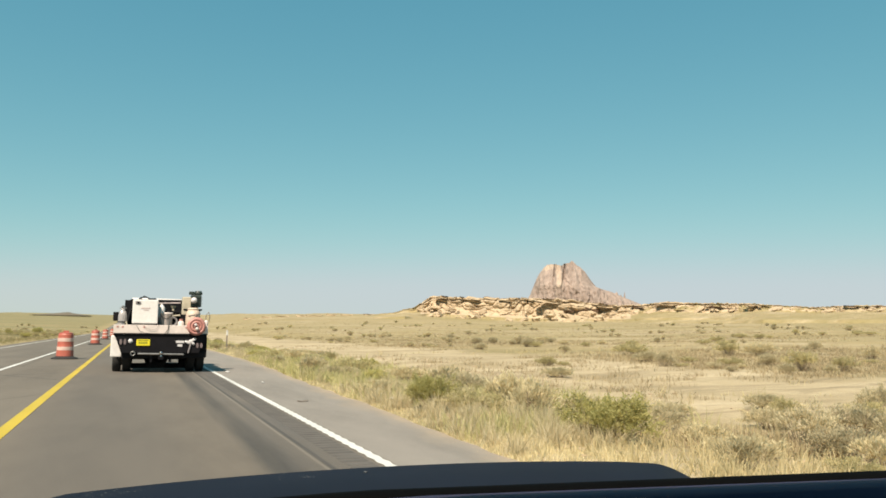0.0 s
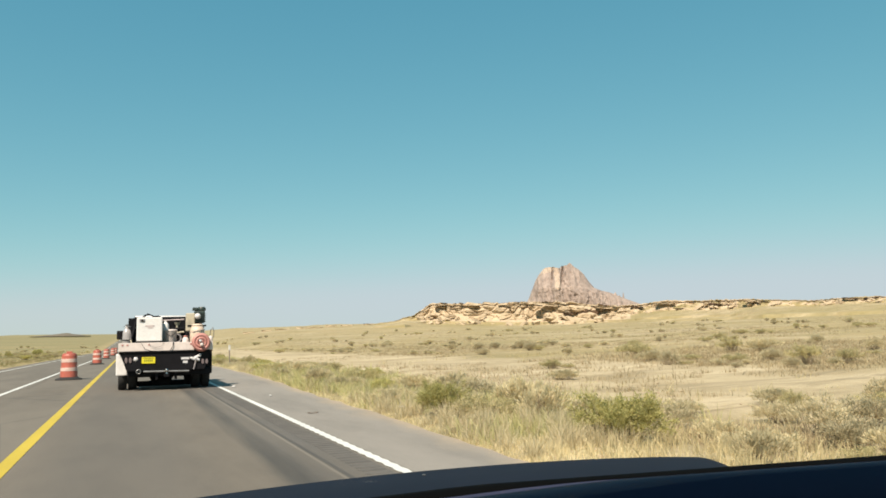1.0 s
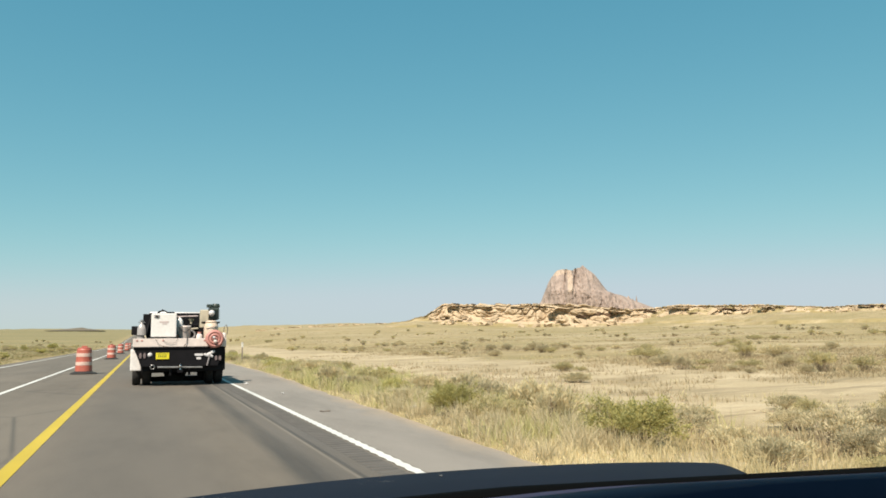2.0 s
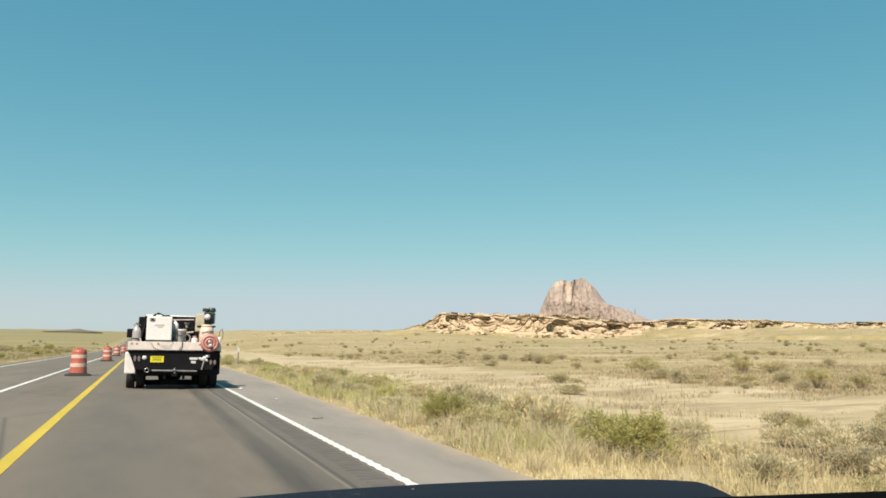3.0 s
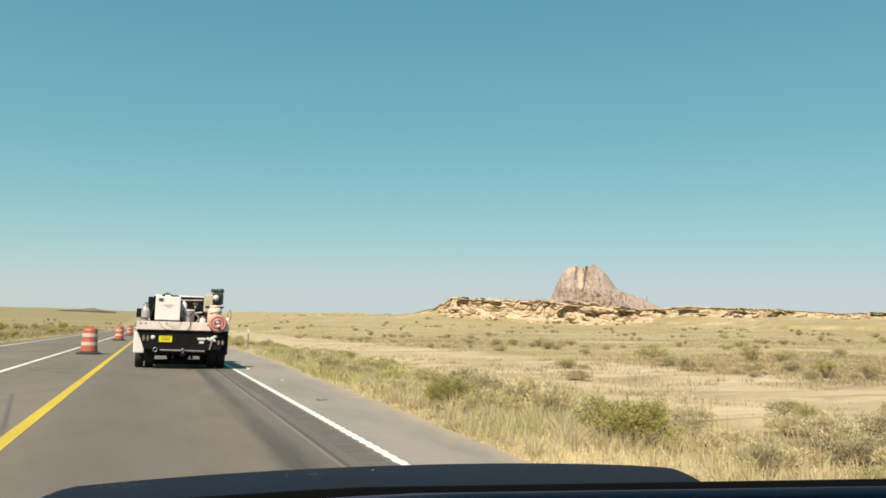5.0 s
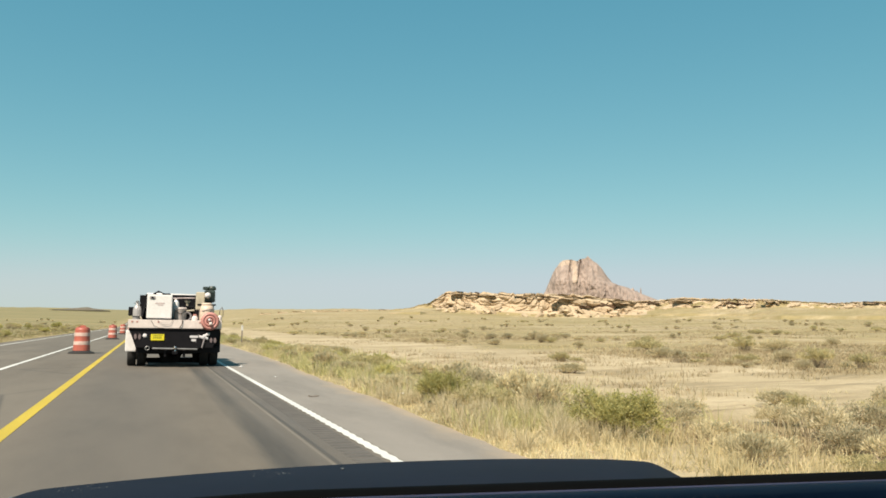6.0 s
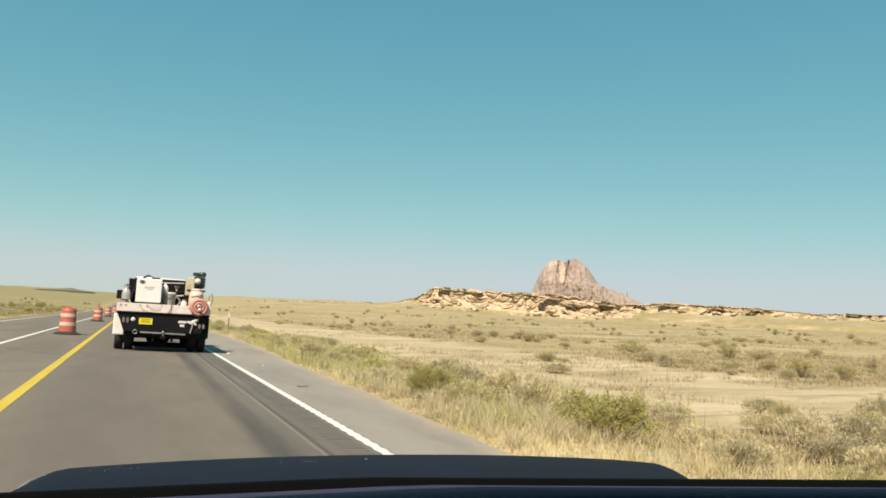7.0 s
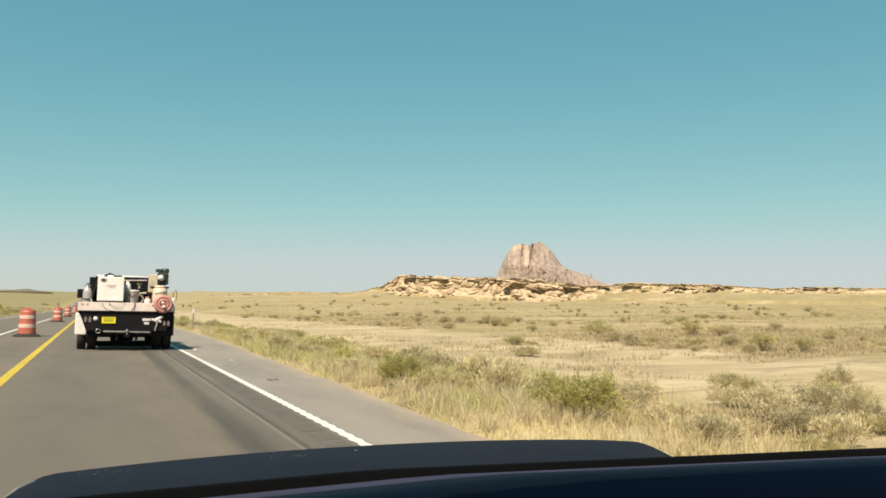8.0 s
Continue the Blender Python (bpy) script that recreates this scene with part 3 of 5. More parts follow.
def build_mesa():
    root = thing("rock_mesa", polar(28, 425, 4), "low layered tan sandstone mesa with broken ledges and fallen blocks", "rock outcrop")
    inv = root.matrix_basis.inverted()
    # cross profiles: how far behind the foot, share of the height; first of the cliff, then of the gentle slopes beside it
    prof = [(-26, -0.55, -70, -0.20), (-16, -0.12, -55, 0.08), (-8, 0.05, -38, 0.26), (-4, 0.14, -24, 0.42), (-1.5, 0.24, -10, 0.57), (-0.5, 0.31, -2, 0.65), (0.0, 0.46, 0, 0.78),
            (0.8, 0.50, 1.2, 0.80), (0.9, 0.62, 1.3, 0.86), (1.5, 0.68, 3, 0.875), (1.5, 0.79, 3.1, 0.92), (2.8, 0.83, 5, 0.93), (2.9, 0.875, 5.1, 0.955), (0.9, 0.89, 4.4, 0.965),
            (0.8, 0.97, 4.5, 0.99), (2.0, 1.0, 7, 1.0), (9, 1.01, 12, 1.0), (20, 0.97, 24, 0.97), (60, 0.72, 64, 0.72), (120, 0.2, 124, 0.2), (160, -0.3, 164, -0.3)]
    fine = []
    for a, b in zip(prof, prof[1:]):
        n = 6 if b[1] - a[1] > 0.05 and a[0] < 10 else 3
        fine += [tuple(p + (q - p) * k / n for p, q in zip(a, b)) for k in range(n)]
    fine.append(prof[-1])
    slope = [(18.6, 1.0), (20.2, 0.0), (34.0, 0.0), (36.0, 0.55), (42.0, 0.6), (44.0, 0.92), (62.0, 0.92)]
    cols = 1100
    verts, faces = [], []
    for i in range(cols + 1):
        az = 15.3 + 46.7 * i / cols
        r, g = cliff_r(az), steps(slope, az)
        zf = foot(az, r - 45 * g)
        zt = max(zf + 0.3, ang(steps(CLIFF_TOP, az), r))
        bold = max(0.12, min(1.0, (zt - zf) / 9.0)) * (1 - 0.55 * g)
        zt += bold * 0.7 * noise.noise(Vector((az * 1.6, 0, 1))) + 0.45 * noise.noise(Vector((az * 5, 0, 2)))
        big = noise.noise(Vector((az * 0.9, 0, 4)))
        lip = 0.5 + 1.2 * noise.noise(Vector((az * 0.8, 3, 4))) + 0.5 * noise.cell(Vector((az * 1.7, 0.5, 0.5)))
        for d0, h0, d1, h1 in fine:
            d, h = d0 + (d1 - d0) * g, h0 + (h1 - h0) * g
            if 0.87 < h0 < 1.0:
                d += 1.9 * max(0.0, min(1.0, 1.2 - 1.5 * lip)) * (1 - g)
            lean = az + 0.9 * h * math.sin(az * 0.9)
            cell = noise.cell(Vector((lean * (0.9 + 0.3 * (math.floor(h * 4) % 2)) + 0.37 * math.floor(h * 4), math.floor(h * 4.0), 0)))
            n = noise.turbulence(Vector((lean * 0.9 + h * 1.2, h * 1.5, 0.5)), 5, True) + 0.5 * noise.noise(Vector((lean * 2.4 - h * 2.5, h * 1.6, 3.5)))
            near, _ = noise.voronoi(Vector((lean * 1.05 + h * 0.8, h * 2.3 - az * 0.18, 0.5 * big)))
            bulge = max(0.0, 0.6 - near[0])
            cleft = max(0.0, 1 - (near[1] - near[0]) / 0.13)
            small, _ = noise.voronoi(Vector((lean * 3.1 - h, h * 5.5, 7.0)))
            chip = max(0.0, 1 - (small[1] - small[0]) / 0.16)
            body = max(0.0, min(1.0, (h0 + 0.05) * 4)) * max(0.0, 1 - max(0.0, d - 2) / 16)
            push = (3.8 * big + 1.9 * n + 0.6 * cell - 4.2 * bulge + 1.1 * cleft + 0.3 * chip) * bold * body
            p = polar(az, r + d + push, zf + (zt - zf) * h)
            p.z -= 0.5 * bold * body * cleft * max(0.0, min(1.0, (h - 0.86) * 8))
            if d0 <= -8 and g < 1:
                low = height(p.x, p.y) + steps([(-26, -1.2), (-16, 0.1), (-8, 0.5)], d0) + max(0.0, (d0 + 22) / 14) * 0.9 * bold * noise.noise(Vector((az * 2.2, d0 * 0.2, 6)))
                p.z += (low - p.z) * (1 - g)
            if d > 10:
                p.z += 0.8 * noise.noise(Vector((p.x * 0.05, p.y * 0.05, 0)))
            if d1 < -50:
                p.z += g * (min(p.z, height(p.x, p.y) - 1.5 + 1.6 * (d1 + 70) / 20) - p.z)
            p.z -= 5 * max(0.0, (16.3 - az))
            verts.append(inv @ p)
    w = len(fine)
    for i in range(cols):
        for k in range(w - 1):
            a = i * w + k
            faces.append((a, a + w, a + w + 1, a + 1))
    ob = new("cliff", quick_mesh("cliff", verts, faces, ROCK))
    ob.parent = root
    ob.data.materials.append(GROUND)
    rows = w - 1
    for k, poly in enumerate(ob.data.polygons):
        az = 15.3 + 46.7 * (k // rows) / cols
        d0, h0 = fine[k % rows][:2]
        g = steps(slope, az)
        patch = noise.noise(Vector((az * 1.3, h0 * 3, 8)))
        if d0 < -6 or d0 > 30 or az < 19.5 + 0.4 * patch or (g > 0.3 and (h0 < 0.20 + 0.22 * g or patch > 0.42 - 0.42 * g)):
            poly.material_index = 1
    # loose blocks, six shapes shared
    rnd = random.Random(11)
    shapes = []
    for s in range(6):
        bm = bmesh.new()
        bmesh.ops.create_cube(bm, size=1)
        bmesh.ops.subdivide_edges(bm, edges=bm.edges[:], cuts=1, use_grid_fill=True)
        for v in bm.verts:
            v.co += Vector((rnd.uniform(-0.13, 0.13), rnd.uniform(-0.13, 0.13), rnd.uniform(-0.10, 0.10)))
            if len([1 for c in v.co if abs(c) > 0.3]) >= 3:
                v.co *= rnd.uniform(0.72, 0.95)
        shapes.append(mesh_of("boulder", bm, ROCK))
    for i in range(190):
        az = rnd.uniform(19.6, 38) if i < 75 else rnd.uniform(37, 56)
        r = cliff_r(az)
        zt, zf = ang(steps(CLIFF_TOP, az), r), foot(az, r)
        h = 0.45 * rnd.random() ** 1.6
        size = 0.8 + 3.6 * rnd.random() ** 2
        if az > 38:
            size *= 0.7
            h = rnd.uniform(0.1, 0.9)
        flat = rnd.uniform(0.35, 0.8)
        d = steps([(0, -15), (0.1, -8), (0.3, -2.5), (1, 1.0)], h)
        big = 4.5 * noise.noise(Vector((az * 0.9, 0, 4))) * min(1, h * 2.5 + 0.2)
        p = polar(az, r + d + big, zf + (zt - zf) * h * 0.93 - size * flat * 0.15)
        if d < -7:
            p.z = height(p.x, p.y) + size * flat * 0.3
        ob = new("boulder", shapes[i % 6])
        ob.parent = root
        ob.matrix_basis = inv @ Matrix.Translation(p) @ pose(0, 0, 0, rnd.uniform(-35, 35), rnd.uniform(-35, 35), rnd.uniform(0, 360)) @ Matrix.Diagonal((size * rnd.uniform(0.9, 2.0), size, size * flat, 1))
    # long cap slabs, some with desert varnish and overhang shade in one dark colour
    for k, (az, el, long, thick, mat, mdeep) in enumerate([
            (21.3, 2.50, 7, 0.7, ROCK, 2), (23.4, 2.42, 10, 0.8, ROCK, 2), (26.4, 2.36, 11, 0.8, ROCK, 2), (29.4, 2.30, 14, 1.0, ROCK, 2.5), (33.6, 1.98, 12, 1.0, ROCK, 2.5),
            (31.6, 1.78, 7, 2.6, ROCK_DARK, 1.2), (32.6, 1.70, 5, 2.0, ROCK_DARK, 1.2), (30.7, 1.62, 5, 0.9, ROCK_DARK, 1.2), (35.6, 1.95, 6, 0.5, ROCK_DARK, 1.2), (37.6, 2.16, 9, 0.7, ROCK, 2),
            (38.9, 1.72, 8, 0.4, ROCK_DARK, 1.2), (40.9, 1.98, 7, 0.8, ROCK_DARK, 1.5), (41.8, 1.88, 4, 0.6, ROCK_DARK, 1.5), (43.6, 2.08, 10, 0.5, ROCK, 2), (49.4, 2.02, 6, 0.5, ROCK_DARK, 1.5), (50.6, 2.0, 5, 0.4, ROCK_DARK, 1.5)]):
        bm = bmesh.new()
        bmesh.ops.create_cube(bm, size=1)
        bmesh.ops.subdivide_edges(bm, edges=bm.edges[:], cuts=4, use_grid_fill=True)
        for v in bm.verts:
            v.co += 0.22 * Vector((noise.noise(v.co * 3 + Vector((k, 0, 0))), noise.noise(v.co * 3 + Vector((0, k, 0))), noise.noise(v.co * 2 + Vector((0, 0, k)))))
            v.co.z *= 1 - 1.3 * v.co.x * v.co.x
        r = cliff_r(az)
        push = 4.5 * noise.noise(Vector((az * 0.9, 0, 4)))
        bm.transform(Matrix.Diagonal((long, mdeep * 2, thick, 1)))
        bm.transform(inv @ Matrix.Translation(polar(az, r + push + 2.0, ang(el, r))) @ pose(0, 0, 0, 2, rnd.uniform(-3, 6), -az))
        part("ledge", bm, mat, root, "dark varnished ledge with overhang shade in its colour" if mat is ROCK_DARK else "")
    root.matrix_basis = pose(0, 0, 0, 0, 0, -0.6) @ root.matrix_basis


build_mesa()


def build_hill(az, far, wide, tall):
    root = thing("far_hill", polar(az, far, ang(0.85, far)), "distant low dark scrub-covered hill on the horizon", "hill")
    bm = bmesh.new()
    bmesh.ops.create_grid(bm, x_segments=60, y_segments=16, size=1)
    for v in bm.verts:
        u, w = v.co.x, v.co.y
        k = (0.45 * max(0.0, 1 - abs(u) ** 3) + 0.75 * math.exp(-((u - 0.15) / 0.5) ** 2) * (1 - u ** 4)) * max(0.0, 1 - w * w)
        v.co = Vector((u * wide, w * 40, k * tall * (1 + 0.35 * noise.noise(Vector((u * 4 + az, w * 2, 0)))) - 2))
    part("slope", bm, HILL, root, smooth=True)


def build_ledges():
    rnd = random.Random(31)
    for k in range(9):
        az, r = 8.2 + k * 1.15 + rnd.uniform(-0.3, 0.3), 452 + rnd.uniform(-12, 12)
        p = polar(az, r, 0)
        p.z = height(p.x, p.y)
        o = thing("rock_ledge", p, "low broken sandstone ledge on the grassy rise", "rock", "ledges on the rise", turn=-az)
        bm = bmesh.new()
        bmesh.ops.create_cube(bm, size=1)
        bmesh.ops.subdivide_edges(bm, edges=bm.edges[:], cuts=3, use_grid_fill=True)
        for v in bm.verts:
            v.co += 0.16 * Vector((noise.noise(v.co * 3 + Vector((k, 0, 0))), noise.noise(v.co * 3 + Vector((0, k, 0))), noise.noise(v.co * 2 + Vector((0, 0, k)))))
        bm.transform(Matrix.Diagonal((rnd.uniform(4, 9), 3, rnd.uniform(0.9, 1.5), 1)))
        part("slab", bm, ROCK, o)


build_ledges()
build_hill(-4.3, 1400, 44, 4.2)

# ---- the work truck ahead ----
TRUCK_Y = 21.95
TRUCK_SIZE = Matrix.Scale(0.93, 4)


def build_truck():
    t = thing("flatbed_truck", (0.80, TRUCK_Y, 0), "white and black flatbed work truck loaded with equipment", "truck")
    t.matrix_basis = pose(0.80 * 0.93, TRUCK_Y, 0) @ TRUCK_SIZE
    X = lambda x: x - 0.80

    def b(name, x0, x1, y0, y1, z0, z1, mat, bevel=0.01, label="", parent=t):
        return part(name, box(X(x0), X(x1), y0, y1, z0, z1, bevel), mat, parent, label)
    # bed
    b("bed_rail", -0.48, 2.08, 0.0, 0.10, 1.12, 1.36, PINKISH, 0.012, "dusty white rear rail")
    b("bed_rail", -0.48, -0.40, 0.104, 3.2, 1.12, 1.34, PINKISH, 0.012)
    b("bed_rail", 2.00, 2.08, 0.104, 3.2, 1.12, 1.34, PINKISH, 0.012)
    b("bed_floor", -0.46, 2.06, 0.10, 3.2, 1.04, 1.116, BLACK)
    bm = box(-0.5, 0.5, 0.02, 0.12, 0.55, 1.116)
    for v in bm.verts:
        k = 1.0 if v.co.z > 0.8 else 0.84
        v.co.x = X(0.805) + v.co.x * 2.51 * k
    bmesh.ops.bevel(bm, geom=bm.edges[:], offset=0.02, segments=2, affect="EDGES")
    tail = part("tailboard", bm, BLACK, t, "black steel tailboard")
    b("lower_skirt", -0.25, 2.04, 0.16, 0.30, 0.405, 0.60, BLACK, 0.03)
    b("lip", -0.46, 2.07, -0.02, 0.02, 1.085, 1.115, BLACK, 0.004)
    # sagging bits that hang over the rail
    part("strap", tube([(X(0.12), -0.03, 1.34), (X(0.20), -0.035, 1.20), (X(0.34), -0.03, 1.13), (X(0.50), -0.03, 1.12)], 0.006), BLACK, t, "black tie strap")
    part("rope", tube([(X(0.30), -0.02, 1.37), (X(0.36), -0.03, 1.27), (X(0.50), -0.035, 1.22), (X(0.66), -0.03, 1.25), (X(0.72), -0.02, 1.37)], 0.005), GREY, t, "thin grey rope")
    part("strap", tube([(X(0.98), -0.02, 1.37), (X(0.97), -0.03, 1.24), (X(0.90), -0.03, 1.13)], 0.010), BLACK, t)
    # lamps, plate, writing as bars
    for x in (-0.27, -0.16):
        part("tail_lamp", lathe([(0.045, 0), (0.05, 0.01), (0.042, 0.025)], 16, Matrix.Translation((X(x), 0.022, 0.87)) @ pose(0, 0, 0, 90) @ Matrix.Diagonal((0.8, 1.7, 1, 1))), LAMP_RED, t, "dull red oval tail lamp")
    for x in (1.80, 1.91):
        part("tail_lamp", lathe([(0.045, 0), (0.05, 0.01), (0.042, 0.025)], 16, Matrix.Translation((X(x), 0.022, 0.78)) @ pose(0, 0, 0, 90) @ Matrix.Diagonal((0.8, 1.5, 1, 1))), LAMP_RED, t)
    part("reverse_lamp", lathe([(0.055, 0), (0.06, 0.01), (0.03, 0.03)], 16, Matrix.Translation((X(-0.02), 0.022, 0.90)) @ pose(0, 0, 0, 90)), LAMP_CLEAR, t, "small white lamp")
    pl = b("licence_plate", 0.14, 0.50, -0.006, 0.018, 0.77, 0.95, PLATE, 0.008, "yellow licence plate")
    for k in range(5):
        b("plate_mark", 0.205 + k * 0.048, 0.235 + k * 0.048, -0.010, -0.0075, 0.825, 0.885, GREEN_INK, 0, "", pl)
    b("plate_band", 0.18, 0.46, -0.010, -0.0075, 0.912, 0.930, GREEN_INK, 0, "", pl)
    b("lettering_bar", 1.20, 1.43, 0.012, 0.018, 0.855, 0.92, LAMP_CLEAR, 0.002, "white lettering, not legible", tail)
    b("lettering_bar", 1.25, 1.38, 0.012, 0.018, 0.75, 0.82, LAMP_CLEAR, 0.002, "", tail)
    # white rag tied in a loose knot, with a hanging end
    bm = bmesh.new()
    for cx, cz, rx, rz, turn in ((0.0, 0.0, 0.07, 0.06, 0), (0.085, 0.055, 0.075, 0.045, -25), (-0.085, -0.03, 0.09, 0.04, 30), (0.06, -0.055, 0.07, 0.035, 40)):
        own = bmesh.new()
        bmesh.ops.create_icosphere(own, subdivisions=2, radius=1, matrix=Matrix.Translation((cx, 0, cz)) @ pose(0, 0, 0, 0, turn, 0) @ Matrix.Diagonal((rx, 0.03, rz, 1)))
        for v in own.verts:
            v.co += 0.014 * noise.noise_vector(v.co * 14)
        join(bm, own)
    bm.transform(Matrix.Translation((X(1.61), -0.005, 0.90)))
    part("rag", bm, LAMP_CLEAR, t, "white rag tied on the tailboard", True)
    part("rag_end", tube([(X(1.61), -0.01, 0.84), (X(1.58), -0.015, 0.70), (X(1.55), -0.01, 0.57)], 0.022), GREY, t)
    # hitch and bumper bar
    part("bumper_bar", rod((X(0.19), -0.02, 0.545), (X(1.42), -0.02, 0.525), 0.028), STEEL, t, "steel bumper bar")
    part("hitch_ball", lathe([(0.03, 0), (0.025, 0.05), (0.045, 0.08), (0.05, 0.11), (0.03, 0.15)], 14, Matrix.Translation((X(0.81), -0.10, 0.46))), CHROME, t, "bright hitch ball")
    b("hitch_receiver", 0.74, 0.88, -0.14, 0.4, 0.38, 0.47, BLACK)
    part("tow_ring", torus(0.055, 0.014, Matrix.Translation((X(0.06), -0.02, 0.55)) @ pose(0, 0, 0, 90)), STEEL, t, "steel tow ring")
    for x in (0.55, 1.07):
        b("hitch_gusset", x - 0.03, x + 0.03, 0.05, 0.4, 0.30, 0.56, BLACK)
    # wheels, mudguards, axle
    def wheel(x, y, r, w):
        ty = part("tyre", lathe([(r * 0.62, -w / 2), (r * 0.93, -w / 2), (r, -w / 2 + 0.03), (r, w / 2 - 0.03), (r * 0.93, w / 2), (r * 0.62, w / 2)], 32, Matrix.Translation((X(x), y, r)) @ pose(0, 0, 0, 0, 90, 0)), RUBBER, t, "", True)
        part("rim", lathe([(r * 0.60, -w / 2 + 0.02), (r * 0.60, w / 2 - 0.02), (r * 0.3, w / 2 - 0.05), (r * 0.15, w / 2 - 0.03)], 24, Matrix.Translation((X(x), y, r)) @ pose(0, 0, 0, 0, 90, 0)), WHITE, ty)
    for x in (-0.36, -0.09, 1.68, 1.95):
        wheel(x, 1.15, 0.41, 0.235)
    for x in (-0.20, 1.80):
        wheel(x, 5.3, 0.41, 0.26)
    b("mudguard", -0.54, -0.24, 0.42, 0.50, 0.44, 1.04, WHITE, 0.03, "white mudguard panel")
    b("mudguard", -0.54, -0.47, 0.504, 1.9, 0.70, 1.05, WHITE, 0.02)
    b("mudguard", 1.84, 2.10, 0.42, 0.50, 0.42, 1.04, BLACK, 0.03, "black mudflap")
    b("mudguard", 2.03, 2.10, 0.504, 1.9, 0.70, 1.05, BLACK, 0.02)
    part("axle", rod((X(-0.2), 1.15, 0.41), (X(1.8), 1.15, 0.41), 0.07), BLACK, t)
    part("differential", lathe([(0.06, -0.14), (0.16, -0.06), (0.17, 0.05), (0.08, 0.14)], 16, Matrix.Translation((X(0.81), 1.12, 0.42)) @ pose(0, 0, 0, 90)), BLACK, t, "", True)
    for x in (0.32, 1.30):
        b("frame_rail", x - 0.04, x + 0.04, 0.3, 6.0, 0.62, 0.86, BLACK)
        b("leaf_spring", x - 0.045 - 0.05, x + 0.045 - 0.05, 0.45, 1.9, 0.48, 0.56, STEEL, 0.02)
    # spare tyre, tank and cross member: invented parts that darken the space underneath
    part("spare_tyre", lathe([(0.22, -0.11), (0.36, -0.11), (0.39, -0.06), (0.39, 0.06), (0.36, 0.11), (0.22, 0.11)], 28, Matrix.Translation((X(0.81), 2.3, 0.62))), RUBBER, t, "", True)
    b("fuel_tank", -0.05, 0.24, 2.0, 3.2, 0.42, 0.72, BLACK, 0.05)
    b("tool_locker", 1.38, 1.98, 2.0, 3.1, 0.40, 1.02, BLACK, 0.02)
    b("cross_member", -0.2, 1.8, 1.75, 1.9, 0.46, 0.75, BLACK, 0.02)
    # dark panels and bar ahead of the axle, standing in for shade, two openings
    for foot_x, head_x in (((-0.02, 0.05), (-0.02, 0.07)), ((0.49, 0.95), (0.34, 1.13)), ((1.39, 1.60), (1.36, 1.60))):
        bm = bmesh.new()
        near = [bm.verts.new((X(u), 1.55, w)) for u, w in ((foot_x[0], 0.07), (foot_x[1], 0.07), (head_x[1], 0.46), (head_x[0], 0.46))]
        away = [bm.verts.new((v.co.x, 1.60, v.co.z)) for v in near]
        bm.faces.new(near)
        bm.faces.new(away[::-1])
        for k in range(4):
            bm.faces.new((near[k], away[k], away[(k + 1) % 4], near[(k + 1) % 4]))
        part("shade_panel", bm, RUBBER, t, "dark panel in place of the shade under the truck")
    b("shade_bar", -0.02, 1.60, 1.63, 1.70, 0.06, 0.215, BLACK, 0.01)
    for x in (-0.40, -0.27, 0.30, 1.44):
        b("marker_lamp", x, x + 0.05, -0.012, -0.001, 1.28, 1.32, RED, 0.003, "small red marker lamp")
    # cab
    bm = box(X(-0.22), X(1.82), 3.35, 5.0, 0.75, 1.45, 0.08)
    cab = part("cab", bm, WHITE, t, "white truck cab")
    bm = bmesh.new()
    bmesh.ops.create_cube(bm, size=1)
    for v in bm.verts:
        top = v.co.z > 0
        v.co = Vector(((0.90 if top else 1.0) * v.co.x * 2.0 + X(0.80), 4.15 + v.co.y * (1.2 if top else 1.6), 2.25 if top else 1.44))
    bmesh.ops.bevel(bm, geom=bm.edges[:], offset=0.07, segments=3, affect="EDGES")
    part("cab_roof", bm, WHITE, cab, "", True)
    b("rear_window", -0.08, 1.66, 3.30, 3.34, 1.46, 2.15, GLASS_DARK, 0.02, "dark rear window", cab)
    b("bonnet", -0.12, 1.72, 5.0, 6.4, 0.70, 1.32, WHITE, 0.10)
    for x, s in ((-0.50, -1), (2.10, 1)):
        mir = b("side_mirror", x - 0.10, x + 0.10, 4.6, 4.72, 1.50, 1.80, BLACK, 0.03, "black side mirror")
        part("mirror_arm", rod((X(x), 4.66, 1.55), (X(x - s * 0.35), 4.66, 1.42), 0.02), BLACK, mir)
    # headache rack behind the cab
    for x in (-0.04, 1.36, 1.62):
        part("rack_post", rod((X(x), 3.1, 1.12), (X(x), 3.1, 2.18), 0.035), BLACK, t)
    for z in (1.75, 2.17):
        part("rack_bar", rod((X(-0.06), 3.1, z), (X(1.64), 3.1, z), 0.03), BLACK, t)
    part("rack_brace", rod((X(-0.22), 2.9, 1.15), (X(0.02), 3.05, 2.16), 0.04), BLACK, t)
    # solid sheet added so the cab's rear looks dark behind the rack
    b("dark_backing", -0.24, 1.84, 3.02, 3.06, 1.12, 2.16, BLACK, 0.01, "black sheet added behind the cab to darken its rear")
    return t


build_truck()


def on_truck(name, label, category, at):
    ob = thing(name, (0, 0, 0), label, category)
    ob.matrix_basis = pose(at[0] * 0.93, TRUCK_Y + at[1] * 0.93, at[2] * 0.93) @ TRUCK_SIZE
    return ob


